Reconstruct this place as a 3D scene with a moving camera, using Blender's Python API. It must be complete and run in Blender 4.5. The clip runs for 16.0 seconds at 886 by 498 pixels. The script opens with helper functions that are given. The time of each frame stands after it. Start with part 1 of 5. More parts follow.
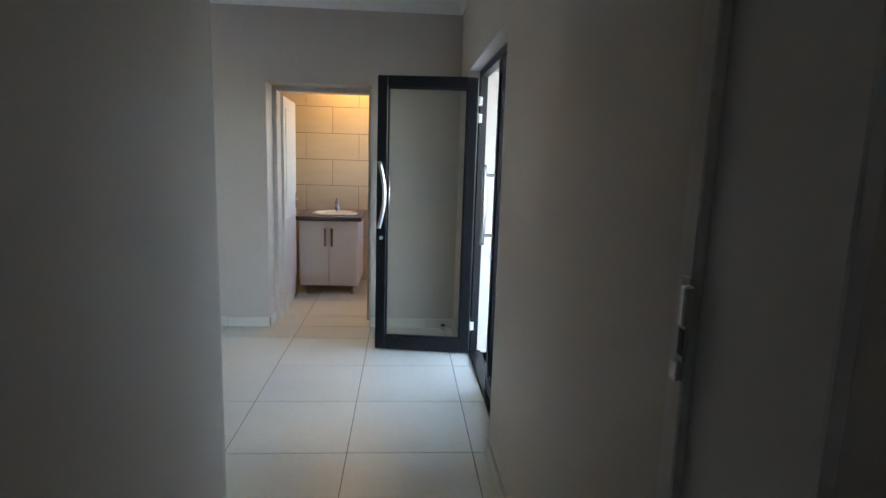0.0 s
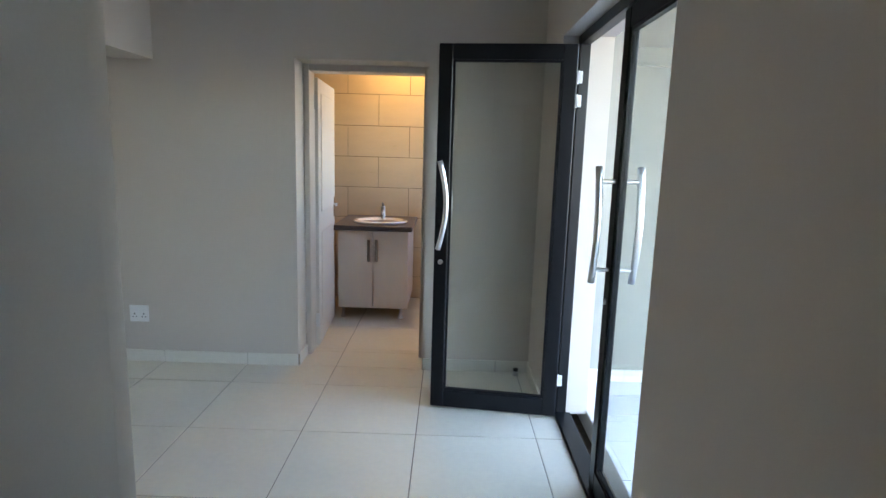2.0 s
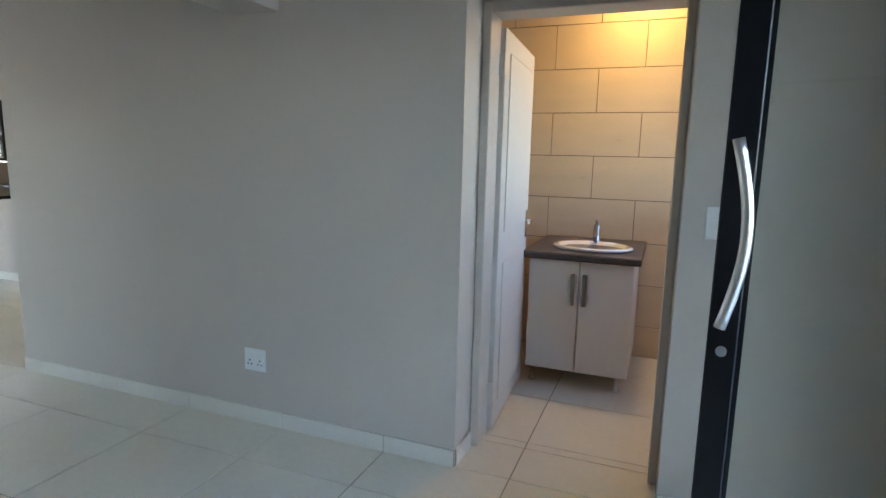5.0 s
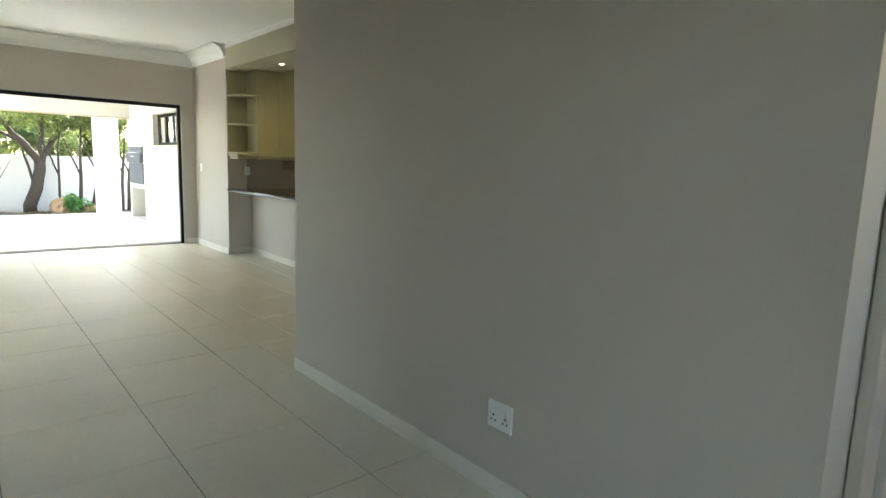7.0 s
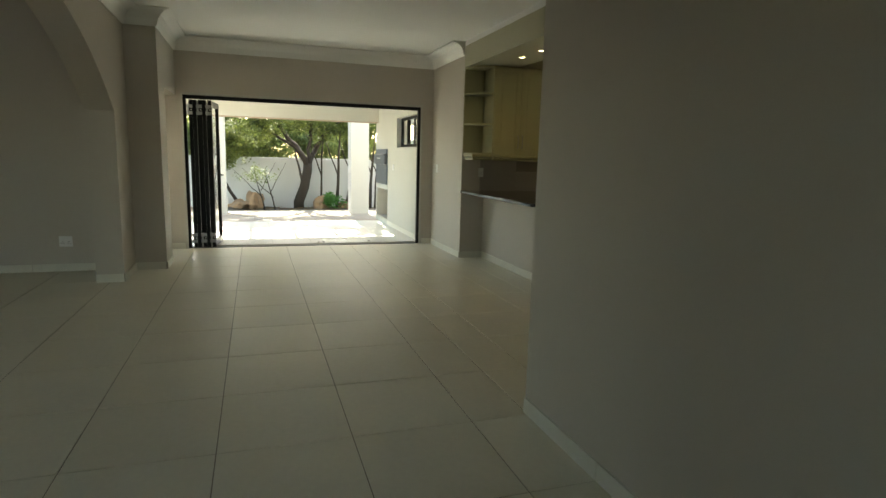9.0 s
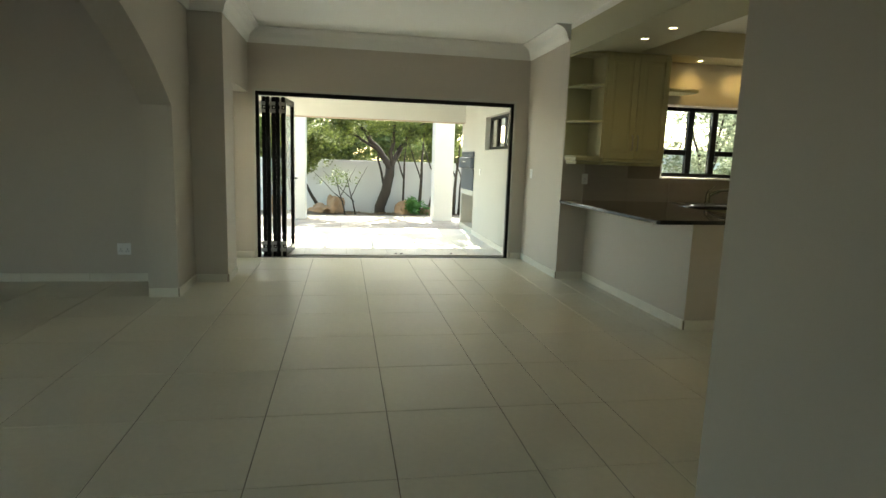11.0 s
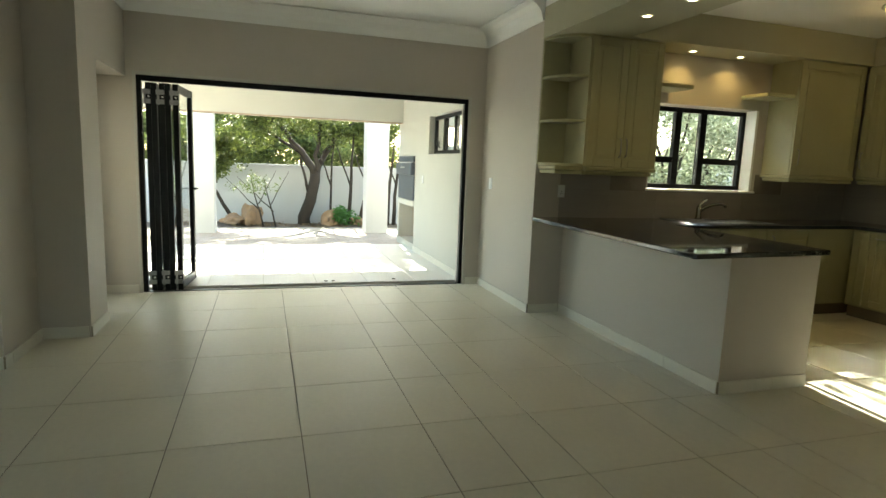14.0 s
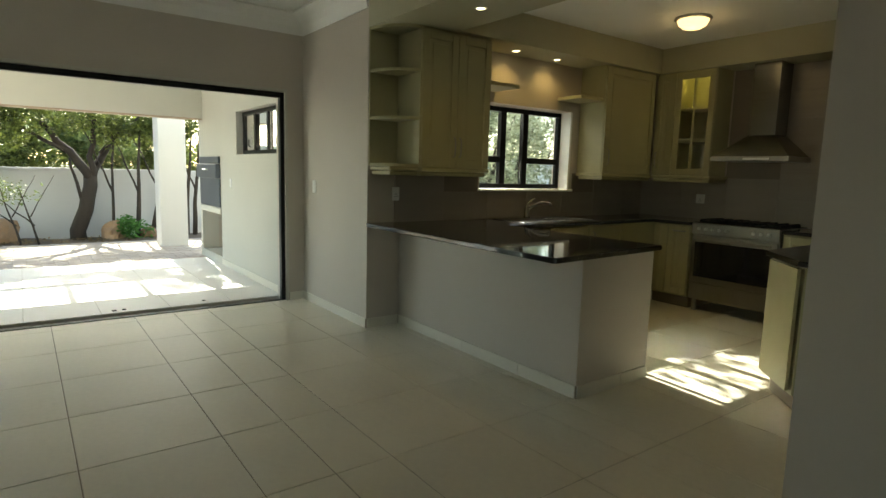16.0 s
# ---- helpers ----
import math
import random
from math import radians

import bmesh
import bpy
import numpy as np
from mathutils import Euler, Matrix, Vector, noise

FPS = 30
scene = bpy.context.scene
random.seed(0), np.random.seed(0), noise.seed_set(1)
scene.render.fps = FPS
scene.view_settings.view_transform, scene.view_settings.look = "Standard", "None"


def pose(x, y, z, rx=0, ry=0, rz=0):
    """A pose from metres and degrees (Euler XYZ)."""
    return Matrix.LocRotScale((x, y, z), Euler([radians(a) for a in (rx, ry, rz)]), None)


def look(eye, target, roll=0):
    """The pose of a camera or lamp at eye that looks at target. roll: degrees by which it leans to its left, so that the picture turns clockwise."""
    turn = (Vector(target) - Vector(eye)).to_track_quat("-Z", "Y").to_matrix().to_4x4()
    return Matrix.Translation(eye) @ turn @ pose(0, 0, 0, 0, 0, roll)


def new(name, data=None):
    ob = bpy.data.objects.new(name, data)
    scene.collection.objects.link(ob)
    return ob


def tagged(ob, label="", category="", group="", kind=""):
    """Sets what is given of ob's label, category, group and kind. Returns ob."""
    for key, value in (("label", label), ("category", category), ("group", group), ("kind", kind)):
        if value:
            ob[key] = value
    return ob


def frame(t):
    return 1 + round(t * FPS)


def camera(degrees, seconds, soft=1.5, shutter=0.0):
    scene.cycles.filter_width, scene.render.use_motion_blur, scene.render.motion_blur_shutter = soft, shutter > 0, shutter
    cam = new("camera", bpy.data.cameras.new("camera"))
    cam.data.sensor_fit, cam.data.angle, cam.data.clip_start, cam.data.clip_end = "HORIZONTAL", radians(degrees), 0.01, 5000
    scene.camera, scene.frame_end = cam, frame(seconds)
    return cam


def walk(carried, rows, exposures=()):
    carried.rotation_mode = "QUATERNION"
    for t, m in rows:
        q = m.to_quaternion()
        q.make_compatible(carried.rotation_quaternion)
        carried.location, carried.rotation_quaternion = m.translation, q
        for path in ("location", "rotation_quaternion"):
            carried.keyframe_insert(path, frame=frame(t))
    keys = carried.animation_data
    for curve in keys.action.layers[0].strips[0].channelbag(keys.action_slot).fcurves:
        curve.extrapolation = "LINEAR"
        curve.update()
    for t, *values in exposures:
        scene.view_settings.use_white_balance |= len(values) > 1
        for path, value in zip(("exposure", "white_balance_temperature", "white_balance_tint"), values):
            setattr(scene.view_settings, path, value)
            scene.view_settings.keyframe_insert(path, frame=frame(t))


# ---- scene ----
cam = camera(75.8, 16.0)
PATH = [
    (0, (-0.008, 0.044, 1.488), (0.136, 2.012, 1.165), 1.8),
    (0.5, (-0.052, 0.294, 1.505), (0.037, 2.264, 1.171), 1.7),
    (1, (-0.1, 0.55, 1.485), (-0.031, 2.521, 1.15), 1.9),
    (1.5, (-0.093, 0.845, 1.491), (-0.072, 2.815, 1.15), 1.7),
    (2, (-0.131, 1.132, 1.486), (-0.144, 3.103, 1.145), 1.7),
    (2.5, (-0.179, 1.405, 1.475), (-0.212, 3.375, 1.13), 1.9),
    (3, (-0.198, 1.688, 1.462), (-0.281, 3.657, 1.116), 1.7),
    (5.5, (-0.444, 2.845, 1.343), (-1.357, 4.597, 1.031), 1.1),
    (6, (-0.575, 3.07, 1.322), (-1.694, 4.701, 1.002), 0.8),
    (6.5, (-0.662, 3.187, 1.309), (-1.993, 4.651, 1.016), 1.65),
    (7, (-0.759, 3.265, 1.31), (-2.254, 4.561, 1.018), 1.9),
    (7.5, (-0.918, 3.323, 1.317), (-2.539, 4.455, 1.021), 1.9),
    (8, (-1.065, 3.387, 1.335), (-2.785, 4.359, 1.025), 1.3),
    (8.5, (-1.231, 3.449, 1.347), (-3.045, 4.231, 1.031), 1.4),
    (9, (-1.424, 3.52, 1.312), (-3.299, 4.143, 0.997), 1.5),
    (9.5, (-1.664, 3.557, 1.302), (-3.57, 4.077, 0.993), 1.6),
    (10, (-1.898, 3.603, 1.274), (-3.828, 4.029, 0.968), 1.6),
    (12.5, (-3.223, 3.791, 1.333), (-5.172, 4.114, 1.024), 2.0),
    (13, (-3.432, 3.791, 1.329), (-5.374, 4.161, 1.026), 2.1),
    (13.5, (-3.629, 3.792, 1.321), (-5.555, 4.245, 1.025), 2.1),
    (14, (-3.804, 3.766, 1.331), (-5.69, 4.364, 1.041), 2.2),
    (14.5, (-3.962, 3.723, 1.328), (-5.772, 4.526, 1.05), 2.2),
    (15, (-4.103, 3.743, 1.324), (-5.845, 4.687, 1.052), 1.9),
    (15.5, (-4.23, 3.776, 1.322), (-5.899, 4.844, 1.054), 1.8),
    (16, (-4.331, 3.802, 1.332), (-5.923, 4.983, 1.065), 1.6),
]
EXPOSURES = [(0.0, 4.65, 6500, 14), (1.5, 4.72, 6500, 14), (3.0, 4.42, 6400, 13), (5.5, 4.62, 6000, 10), (6.2, 4.42, 6600, 7), (7.0, 4.12, 7000, 4), (8.0, 3.5, 7800, 0), (9.0, 2.87, 8100, -1), (10.0, 2.7, 8000, -3), (12.5, 3.65, 7700, -4), (14.0, 3.13, 7600, -4), (16.0, 2.66, 7700, -2)]
walk(cam, [(t, look(eye, target, roll)) for t, eye, target, roll in PATH], EXPOSURES)

# ---- world and sun ----
SUN_SLOPE = 1.41  # metres run per metre fall
SUN_WAY = Vector((SUN_SLOPE, -0.115, -1.0)).normalized()
elevation = math.asin(-SUN_WAY.z)
world = bpy.data.worlds.new("sky")
scene.world = world
world.use_nodes = True
wn = world.node_tree.nodes
sky = wn.new("ShaderNodeTexSky")
sky.sky_type = "NISHITA"
sky.sun_disc = False
sky.sun_elevation = elevation
sky.sun_rotation = math.atan2(-SUN_WAY.x, -SUN_WAY.y)
wn["Background"].inputs["Strength"].default_value = 0.12
world.node_tree.links.new(sky.outputs[0], wn["Background"].inputs["Color"])
sun = bpy.data.lights.new("sun", "SUN")
sun.energy, sun.angle, sun.color = 3.6, radians(0.5), (1.0, 0.985, 0.95)
sun_ob = new("sun", sun)
sun_ob.matrix_world = look((-30, 5, 20), Vector((-30, 5, 20)) + SUN_WAY)


# ---- materials ----
def material(name, color, rough=0.6, metal=0.0, vary=0.08, scale=3.0, fine=60.0, bump=0.0, piece=0.0, coat=0.0, spec=0.5, stretch=(1, 1, 1), second=None, mix=0.5, sheen=0.0):
    """Principled paint with a broad and a fine noise, a bump and a shade of its own for each piece."""
    m = bpy.data.materials.new(name)
    m.use_nodes = True
    nt = m.node_tree
    n, l = nt.nodes, nt.links
    b = n["Principled BSDF"]
    geo = n.new("ShaderNodeNewGeometry")
    mp = n.new("ShaderNodeMapping")
    mp.inputs["Scale"].default_value = stretch
    l.new(geo.outputs["Position"], mp.inputs["Vector"])
    broad = n.new("ShaderNodeTexNoise")
    broad.inputs["Scale"].default_value, broad.inputs["Detail"].default_value = scale, 5
    l.new(mp.outputs[0], broad.inputs["Vector"])
    grain = n.new("ShaderNodeTexNoise")
    grain.inputs["Scale"].default_value, grain.inputs["Detail"].default_value = fine, 3
    l.new(mp.outputs[0], grain.inputs["Vector"])
    add = n.new("ShaderNodeMath")
    add.operation = "MULTIPLY_ADD"
    l.new(grain.outputs["Fac"], add.inputs[0])
    add.inputs[1].default_value = 0.45
    l.new(broad.outputs["Fac"], add.inputs[2])
    last = add.outputs[0]
    if piece:
        info = n.new("ShaderNodeObjectInfo")
        more = n.new("ShaderNodeMath")
        more.operation = "MULTIPLY_ADD"
        l.new(info.outputs["Random"], more.inputs[0])
        more.inputs[1].default_value = piece
        l.new(last, more.inputs[2])
        last = more.outputs[0]
    ramp = n.new("ShaderNodeValToRGB")
    ramp.color_ramp.elements[0].position, ramp.color_ramp.elements[1].position = 0.35, 1.1 if piece else 1.0
    c = Vector(color)
    d = Vector(second) if second else None
    lo = c.lerp(d, mix) if d else c * (1 - vary)
    hi = c if d else c * (1 + vary)
    ramp.color_ramp.elements[0].color, ramp.color_ramp.elements[1].color = (*lo, 1), (*hi, 1)
    l.new(last, ramp.inputs[0])
    l.new(ramp.outputs[0], b.inputs["Base Color"])
    b.inputs["Metallic"].default_value = metal
    b.inputs["Specular IOR Level"].default_value = spec
    b.inputs["Coat Weight"].default_value = coat
    rr = n.new("ShaderNodeMapRange")
    rr.inputs["To Min"].default_value, rr.inputs["To Max"].default_value = max(0.02, rough * 0.8), min(1, rough * 1.2)
    l.new(broad.outputs["Fac"], rr.inputs["Value"])
    l.new(rr.outputs[0], b.inputs["Roughness"])
    if bump:
        bp = n.new("ShaderNodeBump")
        bp.inputs["Strength"].default_value, bp.inputs["Distance"].default_value = min(1, bump * 3), bump * 0.01
        l.new(add.outputs[0], bp.inputs["Height"])
        l.new(bp.outputs[0], b.inputs["Normal"])
    return m


def glowing(name, color, strength):
    m = bpy.data.materials.new(name)
    m.use_nodes = True
    b = m.node_tree.nodes["Principled BSDF"]
    b.inputs["Base Color"].default_value = (*color, 1)
    b.inputs["Emission Color"].default_value = (*color, 1)
    b.inputs["Emission Strength"].default_value = strength
    return m


def glassy(name, tint=(0.95, 0.98, 0.96), rough=0.0):
    m = bpy.data.materials.new(name)
    m.use_nodes = True
    b = m.node_tree.nodes["Principled BSDF"]
    b.inputs["Base Color"].default_value = (*tint, 1)
    b.inputs["Transmission Weight"].default_value = 1
    b.inputs["Roughness"].default_value = rough
    b.inputs["IOR"].default_value = 1.45
    return m


PAINT = material("taupe_wall_paint", (0.53, 0.48, 0.42), 0.55, vary=0.05, scale=1.3, fine=240, bump=0.08)
WHITE = material("white_ceiling_paint", (0.84, 0.84, 0.82), 0.7, vary=0.03, scale=1.0, fine=200, bump=0.05)
OUTER = material("cream_outdoor_plaster", (0.54, 0.53, 0.475), 0.8, vary=0.05, scale=1.5, fine=120, bump=0.2)
PILLAR = material("white_pillar_plaster", (0.6, 0.605, 0.6), 0.8, vary=0.05, scale=1.5, fine=120, bump=0.2)
GARDEN_WALL = material("pale_garden_plaster", (0.52, 0.53, 0.535), 0.85, vary=0.08, scale=1.2, fine=90, bump=0.25)
TILE = material("cream_porcelain_tile", (0.72, 0.675, 0.56), 0.36, vary=0.09, scale=1.3, fine=30, bump=0.015, piece=0.12)
GROUT = material("brown_grout", (0.29, 0.245, 0.185), 0.9, vary=0.2, scale=6, fine=120)
SKIRT = material("cream_skirting_tile", (0.68, 0.65, 0.57), 0.35, vary=0.05, scale=3, fine=60, piece=0.1)
CREAM = material("cream_painted_cabinet", (0.4, 0.375, 0.22), 0.42, vary=0.06, scale=3, fine=90, bump=0.02, stretch=(1, 1, 0.25))
BULK = material("cream_bulkhead_paint", (0.42, 0.4, 0.28), 0.6, vary=0.04, scale=2, fine=150, bump=0.04)
PLINTH = material("brown_plinth_board", (0.2, 0.16, 0.12), 0.6, vary=0.1, scale=4, fine=60)
HOOD = material("dark_hood_steel", (0.3, 0.295, 0.285), 0.2, metal=1, vary=0.08, scale=4, fine=200, stretch=(1, 1, 12))
GRANITE = material("black_granite", (0.035, 0.035, 0.04), 0.05, vary=0.5, scale=60, fine=300, second=(0.012, 0.012, 0.014), mix=1)
BLACK = material("black_powder_coat", (0.006, 0.0065, 0.008), 0.34, vary=0.15, scale=8, fine=200, spec=0.22)
GLASS = glassy("window_glass")
FROST = glassy("greenish_pane", (0.94, 0.97, 0.94))
STEEL = material("brushed_steel", (0.62, 0.62, 0.61), 0.36, metal=1, vary=0.06, scale=4, fine=200, stretch=(1, 1, 12))
DULL = material("dull_steel_handle", (0.36, 0.35, 0.33), 0.35, metal=1, vary=0.1, scale=20)
STOVE = material("dark_brushed_steel", (0.34, 0.33, 0.31), 0.3, metal=1, vary=0.08, scale=4, fine=200, stretch=(12, 1, 1))
# steel darkened to mute the bright reflection on the sink
SINK = material("muted_sink_steel", (0.26, 0.255, 0.25), 0.3, metal=1, vary=0.12, scale=8, fine=120, stretch=(1, 6, 1))
# chrome darkened so the tap reflects less of the window
TAP = material("darkened_chrome", (0.3, 0.295, 0.28), 0.16, metal=1, vary=0.05)
CHROME = material("polished_chrome", (0.8, 0.8, 0.82), 0.08, metal=1, vary=0.02)
CERAMIC = material("white_ceramic", (0.85, 0.85, 0.83), 0.12, vary=0.01, coat=0.5)
PLASTIC = material("white_plastic", (0.78, 0.78, 0.77), 0.35, vary=0.02)
# near-black paint for the shade inside holes, slots and the sink bowl
HOLE_SHADE = material("painted_hole_shade", (0.03, 0.03, 0.03), 0.7, vary=0.1)
BATH_TILE = material("sand_wall_tile", (0.66, 0.53, 0.36), 0.3, vary=0.06, scale=2.5, fine=40, bump=0.02, piece=0.12, stretch=(1, 1, 4))
BATH_GROUT = material("brown_wall_grout", (0.18, 0.12, 0.08), 0.9, vary=0.1)
SPLASH = material("taupe_splashback_tile", (0.33, 0.29, 0.25), 0.35, vary=0.08, scale=3, fine=50, bump=0.02, piece=0.12, stretch=(0.5, 0.5, 5))
SPLASH_GROUT = material("taupe_grout", (0.24, 0.21, 0.18), 0.9, vary=0.1)
VANITY = material("white_vanity_board", (0.72, 0.68, 0.64), 0.35, vary=0.03, scale=3, fine=40, stretch=(1, 1, 0.2))
LAMINATE = material("charcoal_vanity_top", (0.06, 0.05, 0.05), 0.3, vary=0.3, scale=30, fine=150)
DOOR_WHITE = material("white_door_paint", (0.62, 0.59, 0.54), 0.45, vary=0.03, scale=3, fine=60, bump=0.03, stretch=(1, 1, 0.2))
FRAME_GREY = material("grey_frame_paint", (0.56, 0.545, 0.51), 0.45, vary=0.05, scale=4, fine=80)
FRAME_TAUPE = material("taupe_frame_paint", (0.55, 0.5, 0.44), 0.4, vary=0.05, scale=4, fine=80)
# cream plaster darkened so the bright porch does not burn out
PORCH_DIM = material("dimmed_porch_plaster", (0.3, 0.29, 0.255), 0.8, vary=0.05, scale=1.5, fine=120, bump=0.2)
PATIO = material("white_patio_tile", (0.72, 0.715, 0.7), 0.4, vary=0.06, scale=2, fine=40, bump=0.02, piece=0.12)
PATIO_GROUT = material("grey_patio_grout", (0.56, 0.55, 0.52), 0.9, vary=0.1)
PAVER = material("clay_grey_paver", (0.4, 0.34, 0.29), 0.85, vary=0.15, scale=4, fine=80, bump=0.3, piece=0.35)
# paving greyed and darkened to make the light it bounces bluer
DRIVE = material("cooled_drive_paving", (0.17, 0.175, 0.185), 0.85, vary=0.15, scale=3, fine=60, bump=0.3)
SOIL = material("garden_soil", (0.13, 0.1, 0.075), 0.95, vary=0.4, scale=3, fine=30, bump=1.0)
BARK = material("grey_brown_bark", (0.034, 0.026, 0.02), 0.9, vary=0.35, scale=14, fine=60, bump=0.8, stretch=(1, 1, 0.25))
ROCK = material("orange_sandstone", (0.36, 0.22, 0.12), 0.9, vary=0.3, scale=6, fine=50, bump=0.8, second=(0.2, 0.15, 0.11), mix=0.8)
OVEN_GLASS = material("black_oven_glass", (0.012, 0.012, 0.013), 0.06, vary=0.1, coat=0.6)
BRAAI = material("blue_grey_steel_sheet", (0.12, 0.135, 0.16), 0.45, metal=0.5, vary=0.12, scale=3, fine=60)
LAMP_ON = glowing("lit_downlight", (1.0, 0.82, 0.5), 2.5)
BOWL = glowing("lit_bowl_glass", (1.0, 0.65, 0.29), 0.45)
RUBBER = material("black_rubber", (0.02, 0.02, 0.02), 0.8, vary=0.1)
LIGHT_BRICK = material("orange_fascia", (0.4, 0.31, 0.23), 0.85, vary=0.2, scale=8)


def leaf_material(name, dark, light):
    m = bpy.data.materials.new(name)
    m.use_nodes = True
    n, l = m.node_tree.nodes, m.node_tree.links
    b = n["Principled BSDF"]
    g = n.new("ShaderNodeNewGeometry")
    r = n.new("ShaderNodeValToRGB")
    r.color_ramp.elements[0].color, r.color_ramp.elements[1].color = (*dark, 1), (*light, 1)
    l.new(g.outputs["Random Per Island"], r.inputs[0])
    l.new(r.outputs[0], b.inputs["Base Color"])
    b.inputs["Roughness"].default_value = 0.5
    t = n.new("ShaderNodeBsdfTranslucent")
    l.new(r.outputs[0], t.inputs["Color"])
    mixn = n.new("ShaderNodeMixShader")
    mixn.inputs[0].default_value = 0.42
    l.new(b.outputs[0], mixn.inputs[1])
    l.new(t.outputs[0], mixn.inputs[2])
    l.new(mixn.outputs[0], n["Material Output"].inputs["Surface"])
    return m


LEAF = leaf_material("olive_green_leaf", (0.045, 0.07, 0.016), (0.18, 0.21, 0.05))
# leaf colours paled to imitate overexposed daylight outside the kitchen window
LEAF_PALED = leaf_material("glare_paled_leaf", (0.13, 0.16, 0.09), (0.38, 0.42, 0.32))
LEAF_PALE = leaf_material("pale_green_leaf", (0.07, 0.11, 0.03), (0.22, 0.26, 0.09))


# ---- building helpers ----
def bx(bm, x0, x1, y0, y1, z0, z1, bev=0.0, seg=1):
    r = bmesh.ops.create_cube(bm, size=1)
    c = Vector(((x0 + x1) / 2, (y0 + y1) / 2, (z0 + z1) / 2))
    for v in r["verts"]:
        v.co = Vector((v.co.x * (x1 - x0), v.co.y * (y1 - y0), v.co.z * (z1 - z0))) + c
    if bev:
        es = list({e for v in r["verts"] for e in v.link_edges})
        bmesh.ops.bevel(bm, geom=es, offset=bev, segments=seg, profile=0.5, affect="EDGES")
    return bm


def box(*a, **k):
    return bx(bmesh.new(), *a, **k)


def boxes(rows, bev=0.0):
    bm = bmesh.new()
    for r in rows:
        bx(bm, *r, bev=bev)
    return bm


def rod(bm, a, b, r0, r1=None, n=10, cap=True):
    a, b = Vector(a), Vector(b)
    r1 = r0 if r1 is None else r1
    d = b - a
    m = Matrix.Translation((a + b) / 2) @ d.to_track_quat("Z", "Y").to_matrix().to_4x4()
    bmesh.ops.create_cone(bm, cap_ends=cap, segments=n, radius1=r0, radius2=r1, depth=d.length, matrix=m)
    return bm


def tube(bm, pts, radii, n=8):
    """A tapering tube along the points, with closed ends."""
    rings = []
    pts = [Vector(p) for p in pts]
    side = None
    for i, p in enumerate(pts):
        d = (pts[min(i + 1, len(pts) - 1)] - pts[max(i - 1, 0)]).normalized()
        if side is None:
            side = d.orthogonal().normalized()
        side = (side - d * side.dot(d)).normalized()
        up = d.cross(side)
        rings.append([bm.verts.new(p + (side * math.cos(2 * math.pi * k / n) + up * math.sin(2 * math.pi * k / n)) * radii[i]) for k in range(n)])
    for a, b in zip(rings, rings[1:]):
        for k in range(n):
            f = bm.faces.new((a[k], a[(k + 1) % n], b[(k + 1) % n], b[k]))
            f.smooth = True
    bm.faces.new(rings[0][::-1])
    bm.faces.new(rings[-1])
    return bm


def lathe(bm, profile, center, n=28, sx=1.0, sy=1.0):
    """Turns (radius, height) pairs round the upright axis."""
    rings = []
    cx, cy, cz = center
    for r, z in profile:
        rings.append([bm.verts.new((cx + sx * r * math.cos(2 * math.pi * k / n), cy + sy * r * math.sin(2 * math.pi * k / n), cz + z)) for k in range(n)])
    for a, b in zip(rings, rings[1:]):
        for k in range(n):
            f = bm.faces.new((a[k], a[(k + 1) % n], b[(k + 1) % n], b[k]))
            f.smooth = True
    return bm


PLACE = {}


def link_mesh(name, bm, mat):
    me = bpy.data.meshes.new(name)
    bmesh.ops.recalc_face_normals(bm, faces=bm.faces[:])
    bm.to_mesh(me)
    bm.free()
    me.materials.append(mat)
    return new(name, me)


def part(name, bm, mat, parent, label="", local=False):
    """One mesh under a thing or a part; world coordinates unless local."""
    at = PLACE[parent.name]
    if not local:
        bmesh.ops.translate(bm, verts=bm.verts[:], vec=-at)
    ob = link_mesh(name, bm, mat)
    ob.parent = parent
    PLACE[ob.name] = Vector((0, 0, 0)) if local else at
    if label:
        ob["label"] = label
    return ob


def thing(name, at, label, category, group="", rz=0.0):
    ob = new(name)
    ob.empty_display_size = 0.1
    ob.matrix_basis = pose(*at, 0, 0, rz)
    PLACE[ob.name] = Vector(at)
    return tagged(ob, label, category, group)


def solid(name, bm, mat, label="", category=""):
    """A piece of the setting."""
    ob = link_mesh(name, bm, mat)
    PLACE[ob.name] = Vector((0, 0, 0))
    return tagged(ob, label, category, kind="structure")


def lone(name, bm, mat, label, category, group=""):
    ob = link_mesh(name, bm, mat)
    PLACE[ob.name] = Vector((0, 0, 0))
    return tagged(ob, label, category, group)


def prism(pts, z0, z1):
    """An upright block over a level outline."""
    bm = bmesh.new()
    f = bm.faces.new([bm.verts.new((x, y, z0)) for x, y in pts])
    r = bmesh.ops.extrude_face_region(bm, geom=[f])
    bmesh.ops.translate(bm, verts=[v for v in r["geom"] if isinstance(v, bmesh.types.BMVert)], vec=(0, 0, z1 - z0))
    return bm


